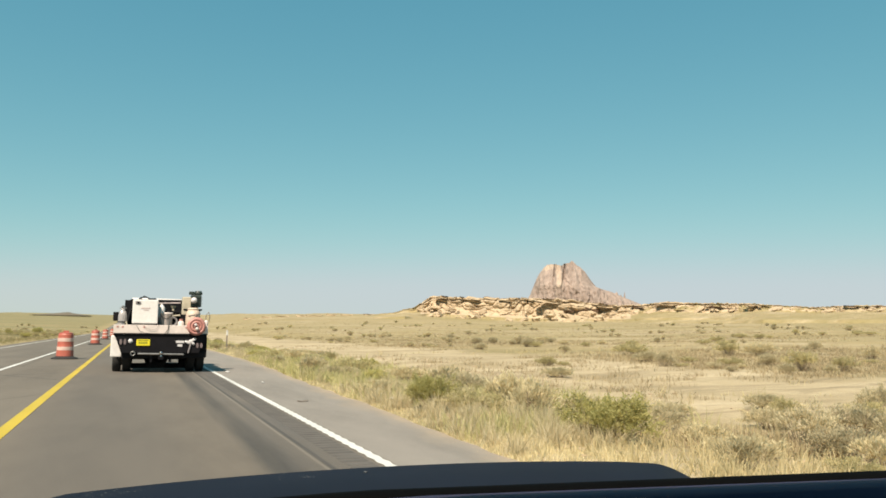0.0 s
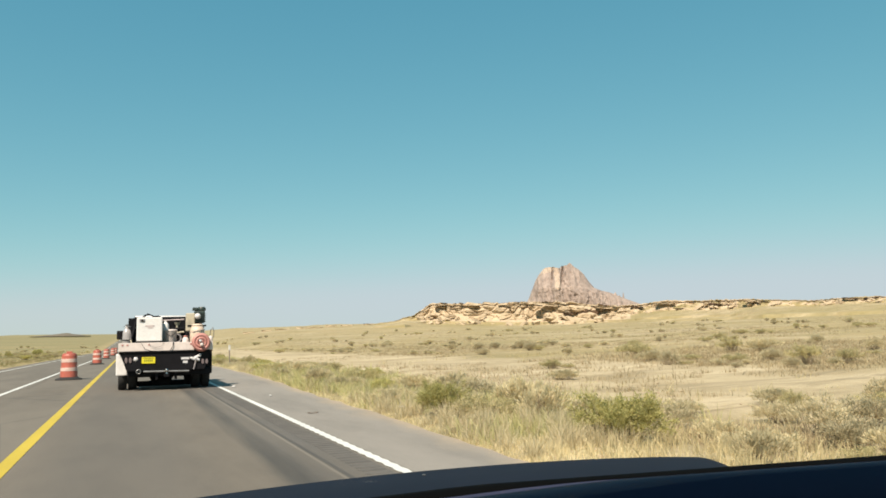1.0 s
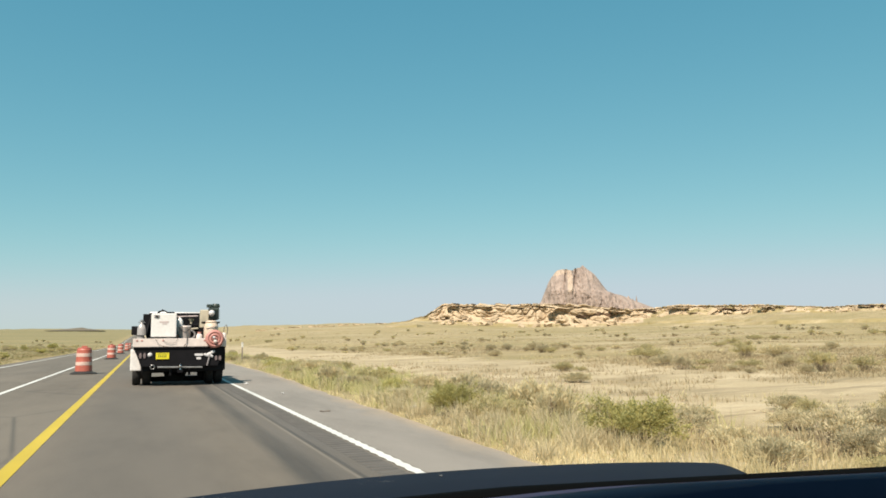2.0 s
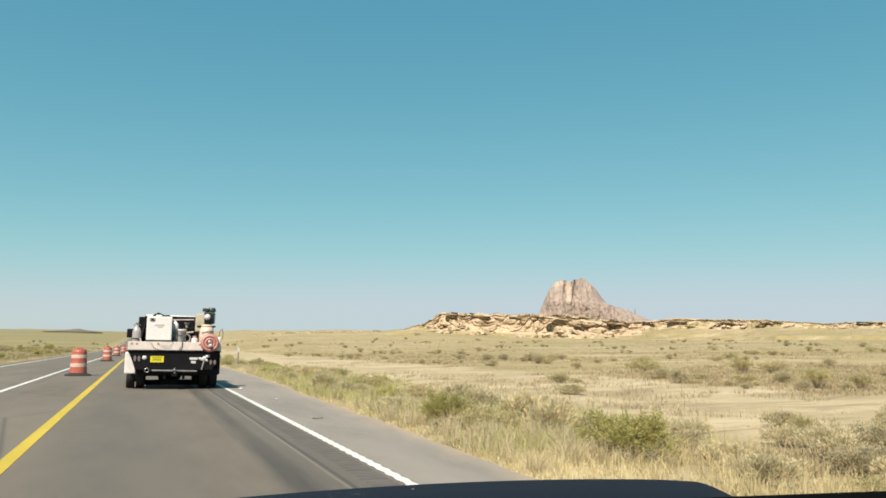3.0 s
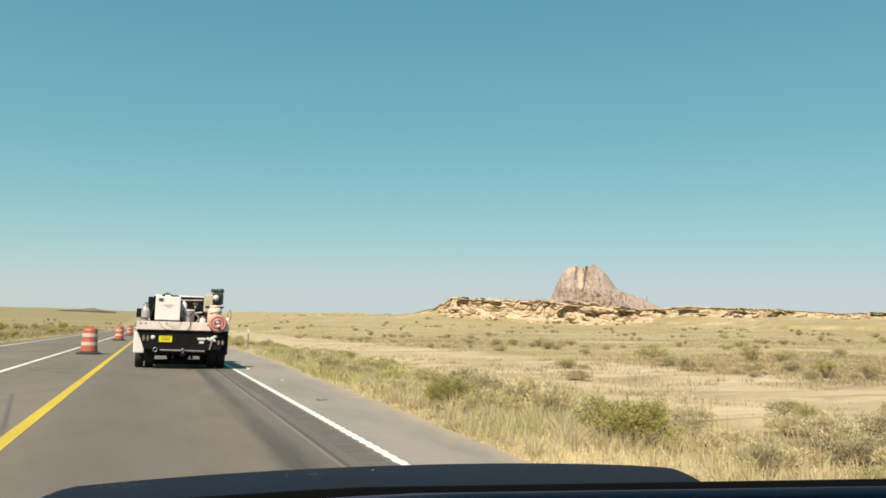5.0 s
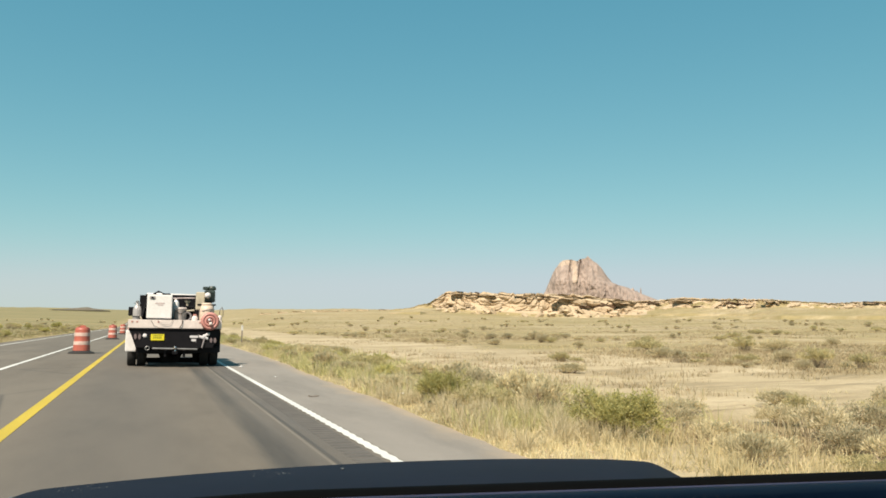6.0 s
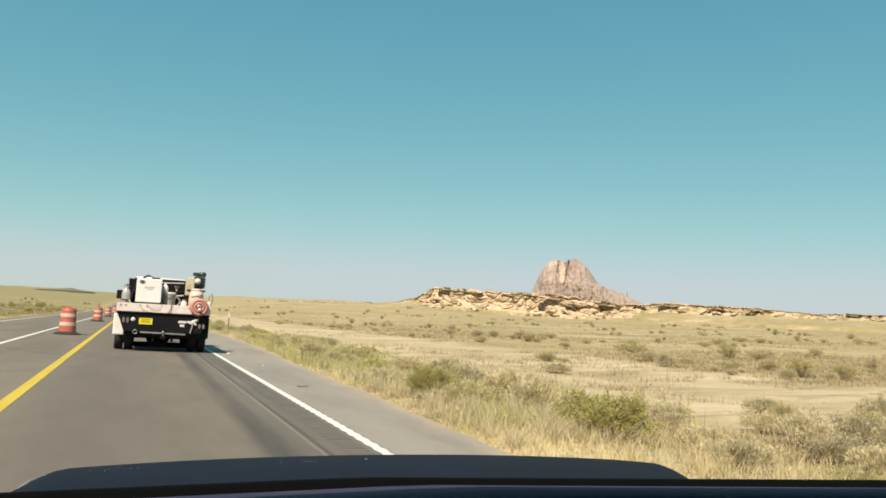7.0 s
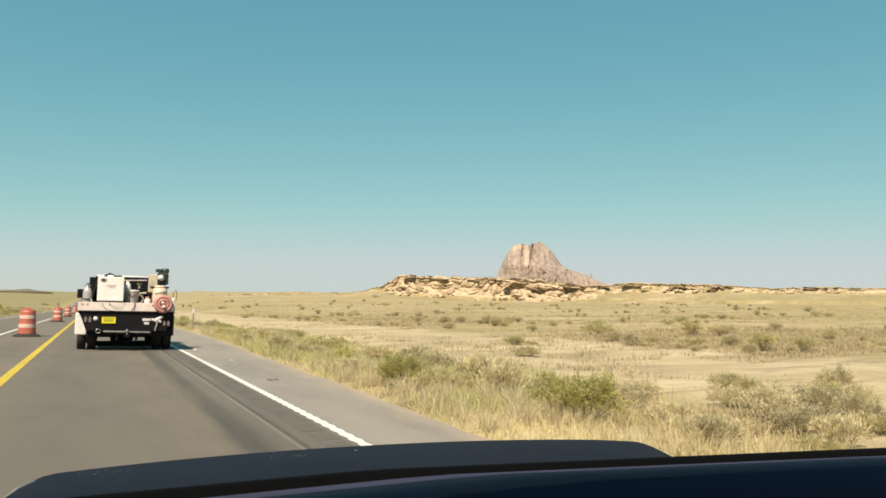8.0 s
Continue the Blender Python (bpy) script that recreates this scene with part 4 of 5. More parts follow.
def build_load():
    # white steel cabinet with a small gauge panel
    w = on_truck("equipment_cabinet", "white steel equipment cabinet on the truck bed", "cabinet", (0.335, 0.55, 1.116))
    part("housing", box(-0.345, 0.345, -0.4, 0.55, 0.28, 0.97, 0.03), WHITE, w)
    part("base_frame", box(-0.36, 0.36, -0.38, 0.53, 0.0, 0.276, 0.01), BLACK, w, "black base frame")
    part("gauge", box(-0.27, -0.13, -0.42, -0.401, 0.84, 0.92, 0.012), GREY, w, "small dark grey gauge panel")
    part("gauge_glass", lathe([(0.028, 0), (0.03, 0.01), (0.02, 0.014)], 16, Matrix.Translation((-0.20, -0.421, 0.88)) @ pose(0, 0, 0, 90)), BLACK, w, "round black dial")
    part("lettering_bar", box(-0.12, 0.13, -0.405, -0.4015, 0.70, 0.74, 0), FAINT, w, "faint reddish-grey lettering")
    part("lettering_bar", box(-0.05, 0.09, -0.405, -0.4015, 0.655, 0.68, 0), FAINT, w)
    part("hose_loop", tube([(-0.22, 0.1, 0.96), (-0.12, 0.1, 1.05), (0.02, 0.1, 1.06), (0.12, 0.12, 1.01), (0.26, 0.15, 1.02), (0.34, 0.2, 0.97)], 0.018), BLACK, w, "black hose over the top")
    part("hose_loop", tube([(-0.16, 0.0, 0.96), (-0.05, -0.02, 1.09), (0.06, 0.0, 1.04), (0.10, 0.05, 0.97)], 0.014), BLACK, w)
    # dark gear between cabinet and rack
    g = on_truck("tool_box", "black steel tool box behind the cab", "tool box", (0.98, 2.2, 1.116))
    part("body", box(-0.40, 0.42, -0.4, 0.4, 0.0, 0.62, 0.02), BLACK, g)
    part("lid", box(-0.42, 0.44, -0.42, 0.42, 0.623, 0.70, 0.02), BLACK, g)
    part("pipe", rod((-0.36, -0.43, 0.48), (0.40, -0.43, 0.56), 0.03), TAN, g, "tan pipe across the box")
    part("hose", torus(0.13, 0.03, Matrix.Translation((0.18, -0.46, 0.36)) @ pose(0, 0, 0, 80)), GREY, g, "coiled grey hose")
    # pale bar for the white hose across the top, no lamp
    part("conduit_bar", rod((-0.34, 0.0, 0.93), (0.42, 0.0, 0.96), 0.022), FAINT, g, "pale conduit over the box")
    for q, x in enumerate((-0.22, 0.06, 0.30)):
        part("conduit_post", rod((x, 0.0, 0.70), (x, 0.0, 0.94), 0.014), BLACK, g)
    part("funnel", lathe([(0.03, 0.0), (0.035, 0.06), (0.09, 0.15), (0.095, 0.16)], 16, Matrix.Translation((0.20, -0.2, 0.703))), TAN, g, "tan funnel")
    # bucket
    k = on_truck("bucket", "dusty white plastic bucket on the truck bed", "bucket", (0.93, 0.55, 1.116))
    part("pail", lathe([(0.145, 0), (0.15, 0.02), (0.172, 0.56), (0.182, 0.57), (0.182, 0.61), (0.165, 0.62), (0.155, 0.60), (0.14, 0.06)], 26), PINKISH, k, "", True)
    part("handle", tube([(-0.182, 0, 0.59), (-0.13, -0.13, 0.49), (0.0, -0.187, 0.42), (0.13, -0.13, 0.51), (0.182, 0, 0.59)], 0.008), BLACK, k, "wire handle")
    j = on_truck("jug", "white plastic jug beside the bucket", "jug", (0.80, 0.95, 1.116))
    part("body", lathe([(0.09, 0), (0.095, 0.50), (0.095, 0.74), (0.075, 0.80), (0.04, 0.84), (0.03, 0.86)], 18), WHITE, j, "", True)
    part("cap", lathe([(0.035, 0.862), (0.035, 0.89)], 14), WHITE, j)
    s = on_truck("jar", "small white and red jar on the bed", "jar", (1.33, 0.30, 1.116))
    part("body", lathe([(0.085, 0), (0.09, 0.05), (0.09, 0.33), (0.05, 0.38)], 18), PINKISH, s, "", True)
    part("lid", lathe([(0.055, 0.382), (0.055, 0.43)], 14), RED, s)
    # grey gas bottle, left front corner
    c = on_truck("gas_bottle", "silver-grey gas bottle strapped at the bed corner", "gas bottle", (-0.27, 0.6, 1.116))
    part("bottle", lathe([(0.10, 0), (0.115, 0.03), (0.115, 0.52), (0.09, 0.62), (0.04, 0.68), (0.03, 0.74)], 20), BOTTLE, c, "", True)
    part("valve", lathe([(0.03, 0.742), (0.05, 0.75), (0.05, 0.77), (0.02, 0.80)], 12), STEEL, c)
    part("collar", torus(0.085, 0.012, Matrix.Translation((0, 0, 0.72))), STEEL, c)
    part("strap", torus(0.118, 0.014, Matrix.Translation((0, 0, 0.33))), RUBBER, c)
    p = on_truck("pipe_stand", "tan steel pipe leaning on the bed", "pipe", (-0.05, 0.35, 1.116))
    part("pipe", tube([(0, 0, 0), (-0.05, 0, 0.14), (-0.12, 0.02, 0.34)], 0.022), TAN, p)
    # right side: stand with cylinder, engine, cooler, hose reel
    e = on_truck("pump_stand", "tan pump stand with dark green engine on top", "pump", (1.66, 0.75, 1.116))
    part("column", box(-0.30, -0.05, -0.1, 0.15, 0.56, 1.10, 0.03), TAN, e, "tan steel column")
    part("column_foot", box(-0.28, -0.07, -0.08, 0.13, 0.0, 0.557, 0.01), BLACK, e, "black steel column foot")
    part("platform", box(-0.26, 0.28, -0.12, 0.3, 0.70, 0.745, 0.008), BLACK, e)
    part("leg", rod((0.22, 0.2, 0), (0.22, 0.2, 0.70), 0.025), BLACK, e)
    en = part("engine", box(-0.05, 0.25, -0.05, 0.26, 0.80, 1.17, 0.04), MOTOR, e, "dark green engine block")
    for q in range(5):
        part("cooling_fin", box(-0.07, 0.27, -0.07, 0.28, 0.83 + q * 0.062, 0.847 + q * 0.062, 0.004), MOTOR, en)
    part("air_filter", lathe([(0.11, 0), (0.12, 0.02), (0.12, 0.07), (0.09, 0.12)], 18, Matrix.Translation((0.16, 0.08, 1.172))), MOTOR, en)
    part("exhaust", box(-0.11, 0.04, -0.06, 0.12, 1.172, 1.27, 0.02), MOTOR, en)
    part("fuel_cap", lathe([(0.03, 0), (0.085, 0.02), (0.095, 0.06), (0.07, 0.12), (0.02, 0.15)], 18, Matrix.Translation((0.03, -0.075, 1.0)) @ pose(0, 0, 0, 90)), LAMP_CLEAR, en, "white round cover", True)
    part("shaft_guard", lathe([(0.09, 0), (0.09, 0.055)], 16, Matrix.Translation((0.08, 0.08, 0.745))), BLACK, en)
    cl = on_truck("water_cooler", "peach plastic water cooler in front of the pump", "cooler", (1.665, 0.36, 1.116))
    part("barrel", lathe([(0.19, 0), (0.205, 0.03), (0.215, 0.40), (0.20, 0.58), (0.16, 0.70)], 28), PEACH, cl, "", True)
    part("lid", lathe([(0.165, 0.702), (0.165, 0.74), (0.10, 0.77)], 24), PEACH, cl, "", True)
    part("strap", tube([(-0.22, 0, 0.50), (-0.12, -0.19, 0.53), (0.05, -0.225, 0.57), (0.2, -0.1, 0.60)], 0.01), GREY, cl, "grey strap")
    r = on_truck("hose_reel", "red round hose reel on the bed's rear rail", "hose reel", (1.74, 0.02, 1.18))
    m = Matrix.Translation((0, -0.10, 0.16)) @ pose(0, 0, 0, 90) @ Matrix.Diagonal((1.0, 1.0, 1, 1))
    part("flange", lathe([(0.255, -0.02), (0.265, 0.0), (0.255, 0.02), (0.20, 0.03)], 32, m), RED, r, "", True)
    for q, (R0, mt) in enumerate(((0.205, RED), (0.125, RED))):
        part("hose_coil", torus(R0, 0.042, m @ Matrix.Translation((0, 0, 0.035 + 0.006 * q)), 32, 8), mt, r, "", True)
    part("hub", lathe([(0.07, 0.03), (0.07, 0.09), (0.05, 0.11)], 18, m), RED, r, "", True)
    part("fitting", lathe([(0.045, 0), (0.05, 0.04), (0.02, 0.07)], 12, Matrix.Translation((0.01, -0.19, 0.09)) @ pose(0, 0, 0, 90)), PINKISH, r, "white fitting")
    part("fitting", lathe([(0.035, 0), (0.04, 0.05), (0.02, 0.08)], 12, Matrix.Translation((-0.03, -0.19, 0.20)) @ pose(0, 0, 0, 90)), LAMP_CLEAR, r, "white fitting")
    part("foot", box(-0.16, 0.16, -0.085, 0.10, -0.05, 0.05, 0.01), BLACK, r)
    f = on_truck("float_jug", "small pinkish white jug on the rail corner", "jug", (2.03, 0.2, 1.345))
    part("body", lathe([(0.05, 0), (0.06, 0.02), (0.06, 0.14), (0.03, 0.18)], 16), PINKISH, f, "", True)
    part("hose", tube([(-0.02, 0, 0.17), (0.0, 0, 0.34), (0.06, 0.02, 0.42), (0.10, 0.05, 0.30), (0.09, 0.08, 0.12)], 0.012), POST, f, "thin brown hose")


build_load()

# ---- traffic drums ----


def build_drum():
    d = thing("traffic_drum", (-2.25, 32.0, 0), "orange plastic traffic drum with white reflective bands", "traffic drum", "drums along the closed lane")
    zs = [(0.10, 0.298), (0.30, 0.292), (0.305, 0.286), (0.50, 0.281), (0.505, 0.275), (0.70, 0.270), (0.705, 0.264), (0.90, 0.258), (0.94, 0.235)]
    part("drum", lathe([(r, z) for z, r in zs], 32), DRUM, d, "", False)
    part("top_cap", lathe([(0.235, 0.941), (0.238, 0.96), (0.17, 0.985)], 28), DRUM, d)
    part("handle", box(-0.10, 0.10, -0.015, 0.015, 0.98, 1.05, 0.012), DRUM, d, "moulded carrying handle")
    for z0, r0, r1 in ((0.325, 0.287, 0.2845), (0.645, 0.2725, 0.2695)):
        part("band", lathe([(r0, z0), (r0 + 0.003, z0 + 0.005), (r1 + 0.003, z0 + 0.125), (r1, z0 + 0.13)], 32), DRUM_BAND, d, "white reflective band")
    part("base_ring", lathe([(0.46, 0.0), (0.47, 0.02), (0.44, 0.05), (0.33, 0.085), (0.296, 0.11)], 32), RUBBER, d, "black rubber tyre base")
    return d


DRUM_1 = build_drum()
for y, dx, turn in ((58.5, 0.0, 40), (85.0, -0.1, 100), (111.5, 0.0, 200), (138.0, -0.1, 310)):
    copy_thing(DRUM_1, pose(-2.25 + dx, y, 0, 0, 0, turn))

# ---- the marker post beside the shoulder ----


def build_marker(x, y):
    p = thing("delineator_post", (x, y, height(x, y)), "brown steel roadside marker post with white reflector", "marker post")
    part("post", box(-0.035, 0.035, -0.012, 0.012, -0.2, 1.05, 0.005), POST, p)
    part("reflector", box(-0.06, 0.06, -0.022, -0.0125, 0.84, 1.14, 0.006), REFLECTOR, p, "white reflector plate")


build_marker(5.15, 46.0)

# ---- the car that carries the camera: bonnet, cowl, dashboard ----


def build_car():
    c = thing("car", (0.70, 1.1, 0), "dark blue car with dusty bonnet on the road", "car")
    X = lambda x: x - 0.70
    eye = Vector((X(EYE[0]), EYE[1] - 1.1, EYE[2]))
    tilt = Matrix.Rotation(radians(1.12), 3, Vector((-0.190, -0.977, -0.100)))

    def leaned(x, y, z):
        """The car sits a little askew in its lane."""
        return eye + tilt @ (Vector((x, y, z)) - eye) - Vector((0.061, 0, 0))

    # bonnet: crowned sheet, rounded down at the front and the sides
    def surf(u, v):
        """u across -1..1, v from cowl 0 to nose 1."""
        half = 0.925 - 0.05 * v ** 3
        x = 0.685 + u * half
        y = 0.98 + 1.06 * v - 0.03 * abs(u) ** 4 * v
        drop = 0.20 * (max(0.0, u - 0.76) / 0.24) ** 2 * (1.1 - 0.6 * v) if u > 0 else 0.075 * (max(0.0, -u - 0.88) / 0.12) ** 2
        z = 0.918 - 0.10 * v ** 1.4 - 0.038 * (x - 0.35) ** 2 - drop
        flank = max(0.0, min(1.0, (x / y - 0.765) / 0.125))
        z -= 0.05 * flank * flank * (3 - 2 * flank)
        nose = max(0.0, (v - 0.90) / 0.10)
        z -= 0.07 * nose ** 2
        return leaned(X(x), y - 1.1, z)
    n, m = 64, 48
    verts = [surf(-1 + 2 * i / n, j / m) for j in range(m + 1) for i in range(n + 1)]
    faces = [(j * (n + 1) + i, j * (n + 1) + i + 1, (j + 1) * (n + 1) + i + 1, (j + 1) * (n + 1) + i) for j in range(m) for i in range(n)]
    low = len(verts)
    verts += [(x, y, z - 0.012) for x, y, z in verts]
    faces += [tuple(low + k for k in f[::-1]) for f in faces]
    ob = new("bonnet", quick_mesh("bonnet", verts, faces, HOOD, True))
    ob.parent = c
    ob["label"] = "dark blue painted bonnet with dust spots"
    rnd = random.Random(5)
    bm = bmesh.new()
    for k in range(34):
        u0, v0 = ((-0.36, 0.74), (-0.74, 0.76), (-0.80, 0.72), (-0.33, 0.70))[k % 4]
        x, y, z = surf(u0 + rnd.gauss(0, 0.022), v0 + rnd.gauss(0, 0.05))
        bmesh.ops.create_icosphere(bm, subdivisions=1, radius=rnd.uniform(0.0008, 0.0026), matrix=Matrix.Translation((x, y, z + 0.0003)) @ Matrix.Diagonal((1, 2.4, 0.2, 1)))
    part("dried_dirt", bm, SPOT, ob, "pale dried splashes")["kind"] = "stuff"
    bm = bmesh.new()
    x, y, z = surf(-0.17, 0.70)
    bmesh.ops.create_icosphere(bm, subdivisions=1, radius=0.005, matrix=Matrix.Translation((x, y, z + 0.002)) @ Matrix.Diagonal((1, 1.5, 0.5, 1)))
    part("washer_nozzle", bm, SPOT, ob, "tiny white nozzle")
    part("edge_trim", tube([Vector(surf(-0.985, 0.74)), Vector(surf(-0.97, 0.74)) + Vector((0, 0, 0.003)), Vector(surf(-0.93, 0.75)) + Vector((0, 0, 0.002)), Vector(surf(-0.90, 0.76))], 0.003), STEEL, ob, "dull bright trim at the bonnet corner")
    # nose, wings, wheels
    part("bumper", box(X(-0.14), X(1.54), 0.78, 1.10, 0.22, 0.70, 0.10, 4), HOOD, c, "", True)
    for x0, x1 in ((-0.24, 0.02), (1.38, 1.64)):
        part("wing", box(X(x0), X(x1), -0.16, 0.80, 0.50, 0.715, 0.06, 3), HOOD, c, "", True)
        lamp = part("headlamp", box(X(x0 + 0.02), X(x1 - 0.02), 0.70, 0.90, 0.56, 0.69, 0.04, 3), LAMP_CLEAR, c, "clear headlamp", True)
        xm = (x0 + x1) / 2
        ty = part("tyre", lathe([(0.20, -0.10), (0.30, -0.10), (0.32, -0.07), (0.32, 0.07), (0.30, 0.10), (0.20, 0.10)], 32, Matrix.Translation((X(xm), 0.30, 0.32)) @ pose(0, 0, 0, 0, 90, 0)), RUBBER, c, "", True)
        part("rim", lathe([(0.195, -0.08), (0.195, 0.08), (0.06, 0.06)], 24, Matrix.Translation((X(xm), 0.30, 0.32)) @ pose(0, 0, 0, 0, 90, 0)), STEEL, ty)
    # cowl and dashboard: closed sections drawn across the car, sinking a little to one side
    def ledge(name, rows, mat, label):
        n = 40
        vs, fs = [], []
        for y, z, drop in rows:
            for i in range(n + 1):
                x = 0.66 + (-1 + 2 * i / n) * 0.98
                vs.append(leaned(X(x), y - 1.1, z - drop * max(0.0, x - 0.25)))
        for k in range(len(rows)):
            k2 = (k + 1) % len(rows)
            for i in range(n):
                fs.append((k * (n + 1) + i, k2 * (n + 1) + i, k2 * (n + 1) + i + 1, k * (n + 1) + i + 1))
        o = new(name, quick_mesh(name, vs, fs, mat, True))
        o.parent = c
        o["label"] = label
        return o
    ledge("cowl", [(1.02, 0.86, 0.02), (1.00, 0.885, 0.03), (0.90, 0.97, 0.055), (0.80, 1.012, 0.046), (0.76, 1.0185, 0.046), (0.73, 1.014, 0.046), (0.715, 0.97, 0.06), (0.72, 0.90, 0.03), (0.85, 0.86, 0.02)], COWL, "black plastic cowl under the windscreen")
    ledge("dashboard", [(0.69, 0.96, 0.06), (0.68, 1.005, 0.05), (0.66, 1.030, 0.05), (0.63, 1.039, 0.05), (0.58, 1.049, 0.05), (0.50, 1.064, 0.05), (0.40, 1.080, 0.05), (0.36, 1.04, 0.03), (0.34, 0.75, 0.0), (0.60, 0.72, 0.0)], DASH, "smooth dark navy dashboard")
    # unseen cabin, added to shade the dashboard: floor, sides, roof on pillars, windscreen opening
    part("floor_pan", box(X(-0.40), X(1.66), -3.9, -0.42, 0.20, 0.30, 0.03), COWL, c)
    for x0, x1 in ((-0.48, -0.40), (1.66, 1.74)):
        part("side_panel", box(X(x0), X(x1), -3.9, -0.17, 0.30, 0.92, 0.03), HOOD, c, "", True)
        xm, xr = (x0 + x1) / 2, 0.63 + (x0 + x1 - 1.26) / 2 * 0.95
        part("windscreen_pillar", rod((X(xm), -0.18, 0.90), (X(xr), -0.88, 1.50), 0.035, 8, 0.03), HOOD, c, "", True)
        part("door_pillar", rod((X(xm), -2.0, 0.90), (X(xr), -1.95, 1.50), 0.05, 8, 0.04), HOOD, c, "", True)
        part("rear_pillar", rod((X(xm), -3.5, 0.90), (X(xr), -2.9, 1.50), 0.07, 8, 0.05), HOOD, c, "", True)
        ty = part("tyre", lathe([(0.20, -0.10), (0.30, -0.10), (0.32, -0.07), (0.32, 0.07), (0.30, 0.10), (0.20, 0.10)], 32, Matrix.Translation((X(xm) + (0.07 if xm < 0.7 else -0.07), -2.5, 0.32)) @ pose(0, 0, 0, 0, 90, 0)), RUBBER, c, "", True)
        part("rim", lathe([(0.195, -0.08), (0.195, 0.08), (0.06, 0.06)], 24, Matrix.Translation((X(xm) + (0.07 if xm < 0.7 else -0.07), -2.5, 0.32)) @ pose(0, 0, 0, 0, 90, 0)), STEEL, ty)
    part("roof", box(X(-0.40), X(1.66), -3.0, -0.85, 1.48, 1.54, 0.03, 3), HOOD, c, "", True)
    part("rear_deck", box(X(-0.40), X(1.66), -3.89, -2.98, 0.86, 0.915, 0.02), HOOD, c, "", True)
    part("tail_panel", box(X(-0.40), X(1.66), -3.98, -3.90, 0.30, 0.92, 0.04), HOOD, c, "", True)
    return c


build_car()

# ---- plants ----


def make_shrub(name, seed, mat, wide, tall, leaves, leaf, label, spiky=0.5, lobes=5, stems=40):
    """A brush of several uneven lobes on bare twigs: small leaves crowd the shells of the lobes and leave gaps."""
    rnd = np.random.RandomState(seed)
    s = thing(name, (0, 0, -50), label, "shrub", "shrubs on the plain")
    la, lr = rnd.uniform(0, 2 * math.pi, lobes), rnd.uniform(0.15, 0.62, lobes)
    mid = np.stack([np.cos(la) * lr * wide, np.sin(la) * lr * wide, tall * rnd.uniform(0.30, 0.58, lobes)], 1)
    mid[0] = (0, 0, tall * 0.5)
    size = np.stack([wide * rnd.uniform(0.30, 0.52, lobes)] * 2 + [tall * rnd.uniform(0.28, 0.46, lobes)], 1)
    bm = bmesh.new()
    for k in range(stems):
        c = k % lobes
        d = rnd.normal(0, 1, 3)
        d[2] = abs(d[2]) + 0.3
        e = Vector(mid[c] + d / np.linalg.norm(d) * size[c] * rnd.uniform(0.7, 1.25))
        root = Vector((e.x * 0.12, e.y * 0.12, -0.06))
        knee = root.lerp(e, 0.5) + Vector((0, 0, -0.06 * tall))
        rod(root, knee, 0.007 * tall + 0.003, 4, 0.006, bm)
        rod(knee, e, 0.006, 3, 0.002, bm)
    part("woody_base", bm, TWIG, s)
    # sprays of leaves on the lobes
    sprays = 26 * lobes
    sl = rnd.randint(0, lobes, sprays)
    sd = rnd.normal(0, 1, (sprays, 3))
    sd[:, 2] = np.abs(sd[:, 2]) * 1.1 - 0.25
    sd /= np.linalg.norm(sd, axis=1, keepdims=True)
    sc = mid[sl] + sd * size[sl] * rnd.uniform(0.55, 1.12, (sprays, 1))
    which = rnd.randint(0, sprays, leaves)
    out = sd[which]
    along = rnd.uniform(-1, 1, (leaves, 1))
    p = sc[which] + out * along * size[sl][which] * 0.22 + rnd.normal(0, 1, (leaves, 3)) * np.array([wide, wide, tall]) * 0.045
    p[:, 2] = np.abs(p[:, 2] - 0.02) + 0.02
    d = out * 0.7 + rnd.normal(0, 1, (leaves, 3)) * (1 - spiky) * 0.9 + np.array([0, 0, 0.6 * spiky + 0.2])
    d /= np.linalg.norm(d, axis=1, keepdims=True)
    q = np.cross(d, rnd.normal(0, 1, (leaves, 3)))
    q /= np.maximum(np.linalg.norm(q, axis=1, keepdims=True), 1e-6)
    ln = leaf * rnd.uniform(0.6, 1.5, (leaves, 1))
    w = ln * (0.10 + 0.16 * (1 - spiky))
    verts = np.stack([p, p + d * ln * 0.5 + q * w, p + d * ln, p + d * ln * 0.5 - q * w], 1).reshape(-1, 3)
    i = np.arange(leaves)[:, None] * 4
    tris = np.concatenate([i + [0, 1, 2], i + [0, 2, 3]], 0)
    ob = new("foliage", arrays_mesh("foliage", verts, tris, mat))
    ob.parent = s
    return s


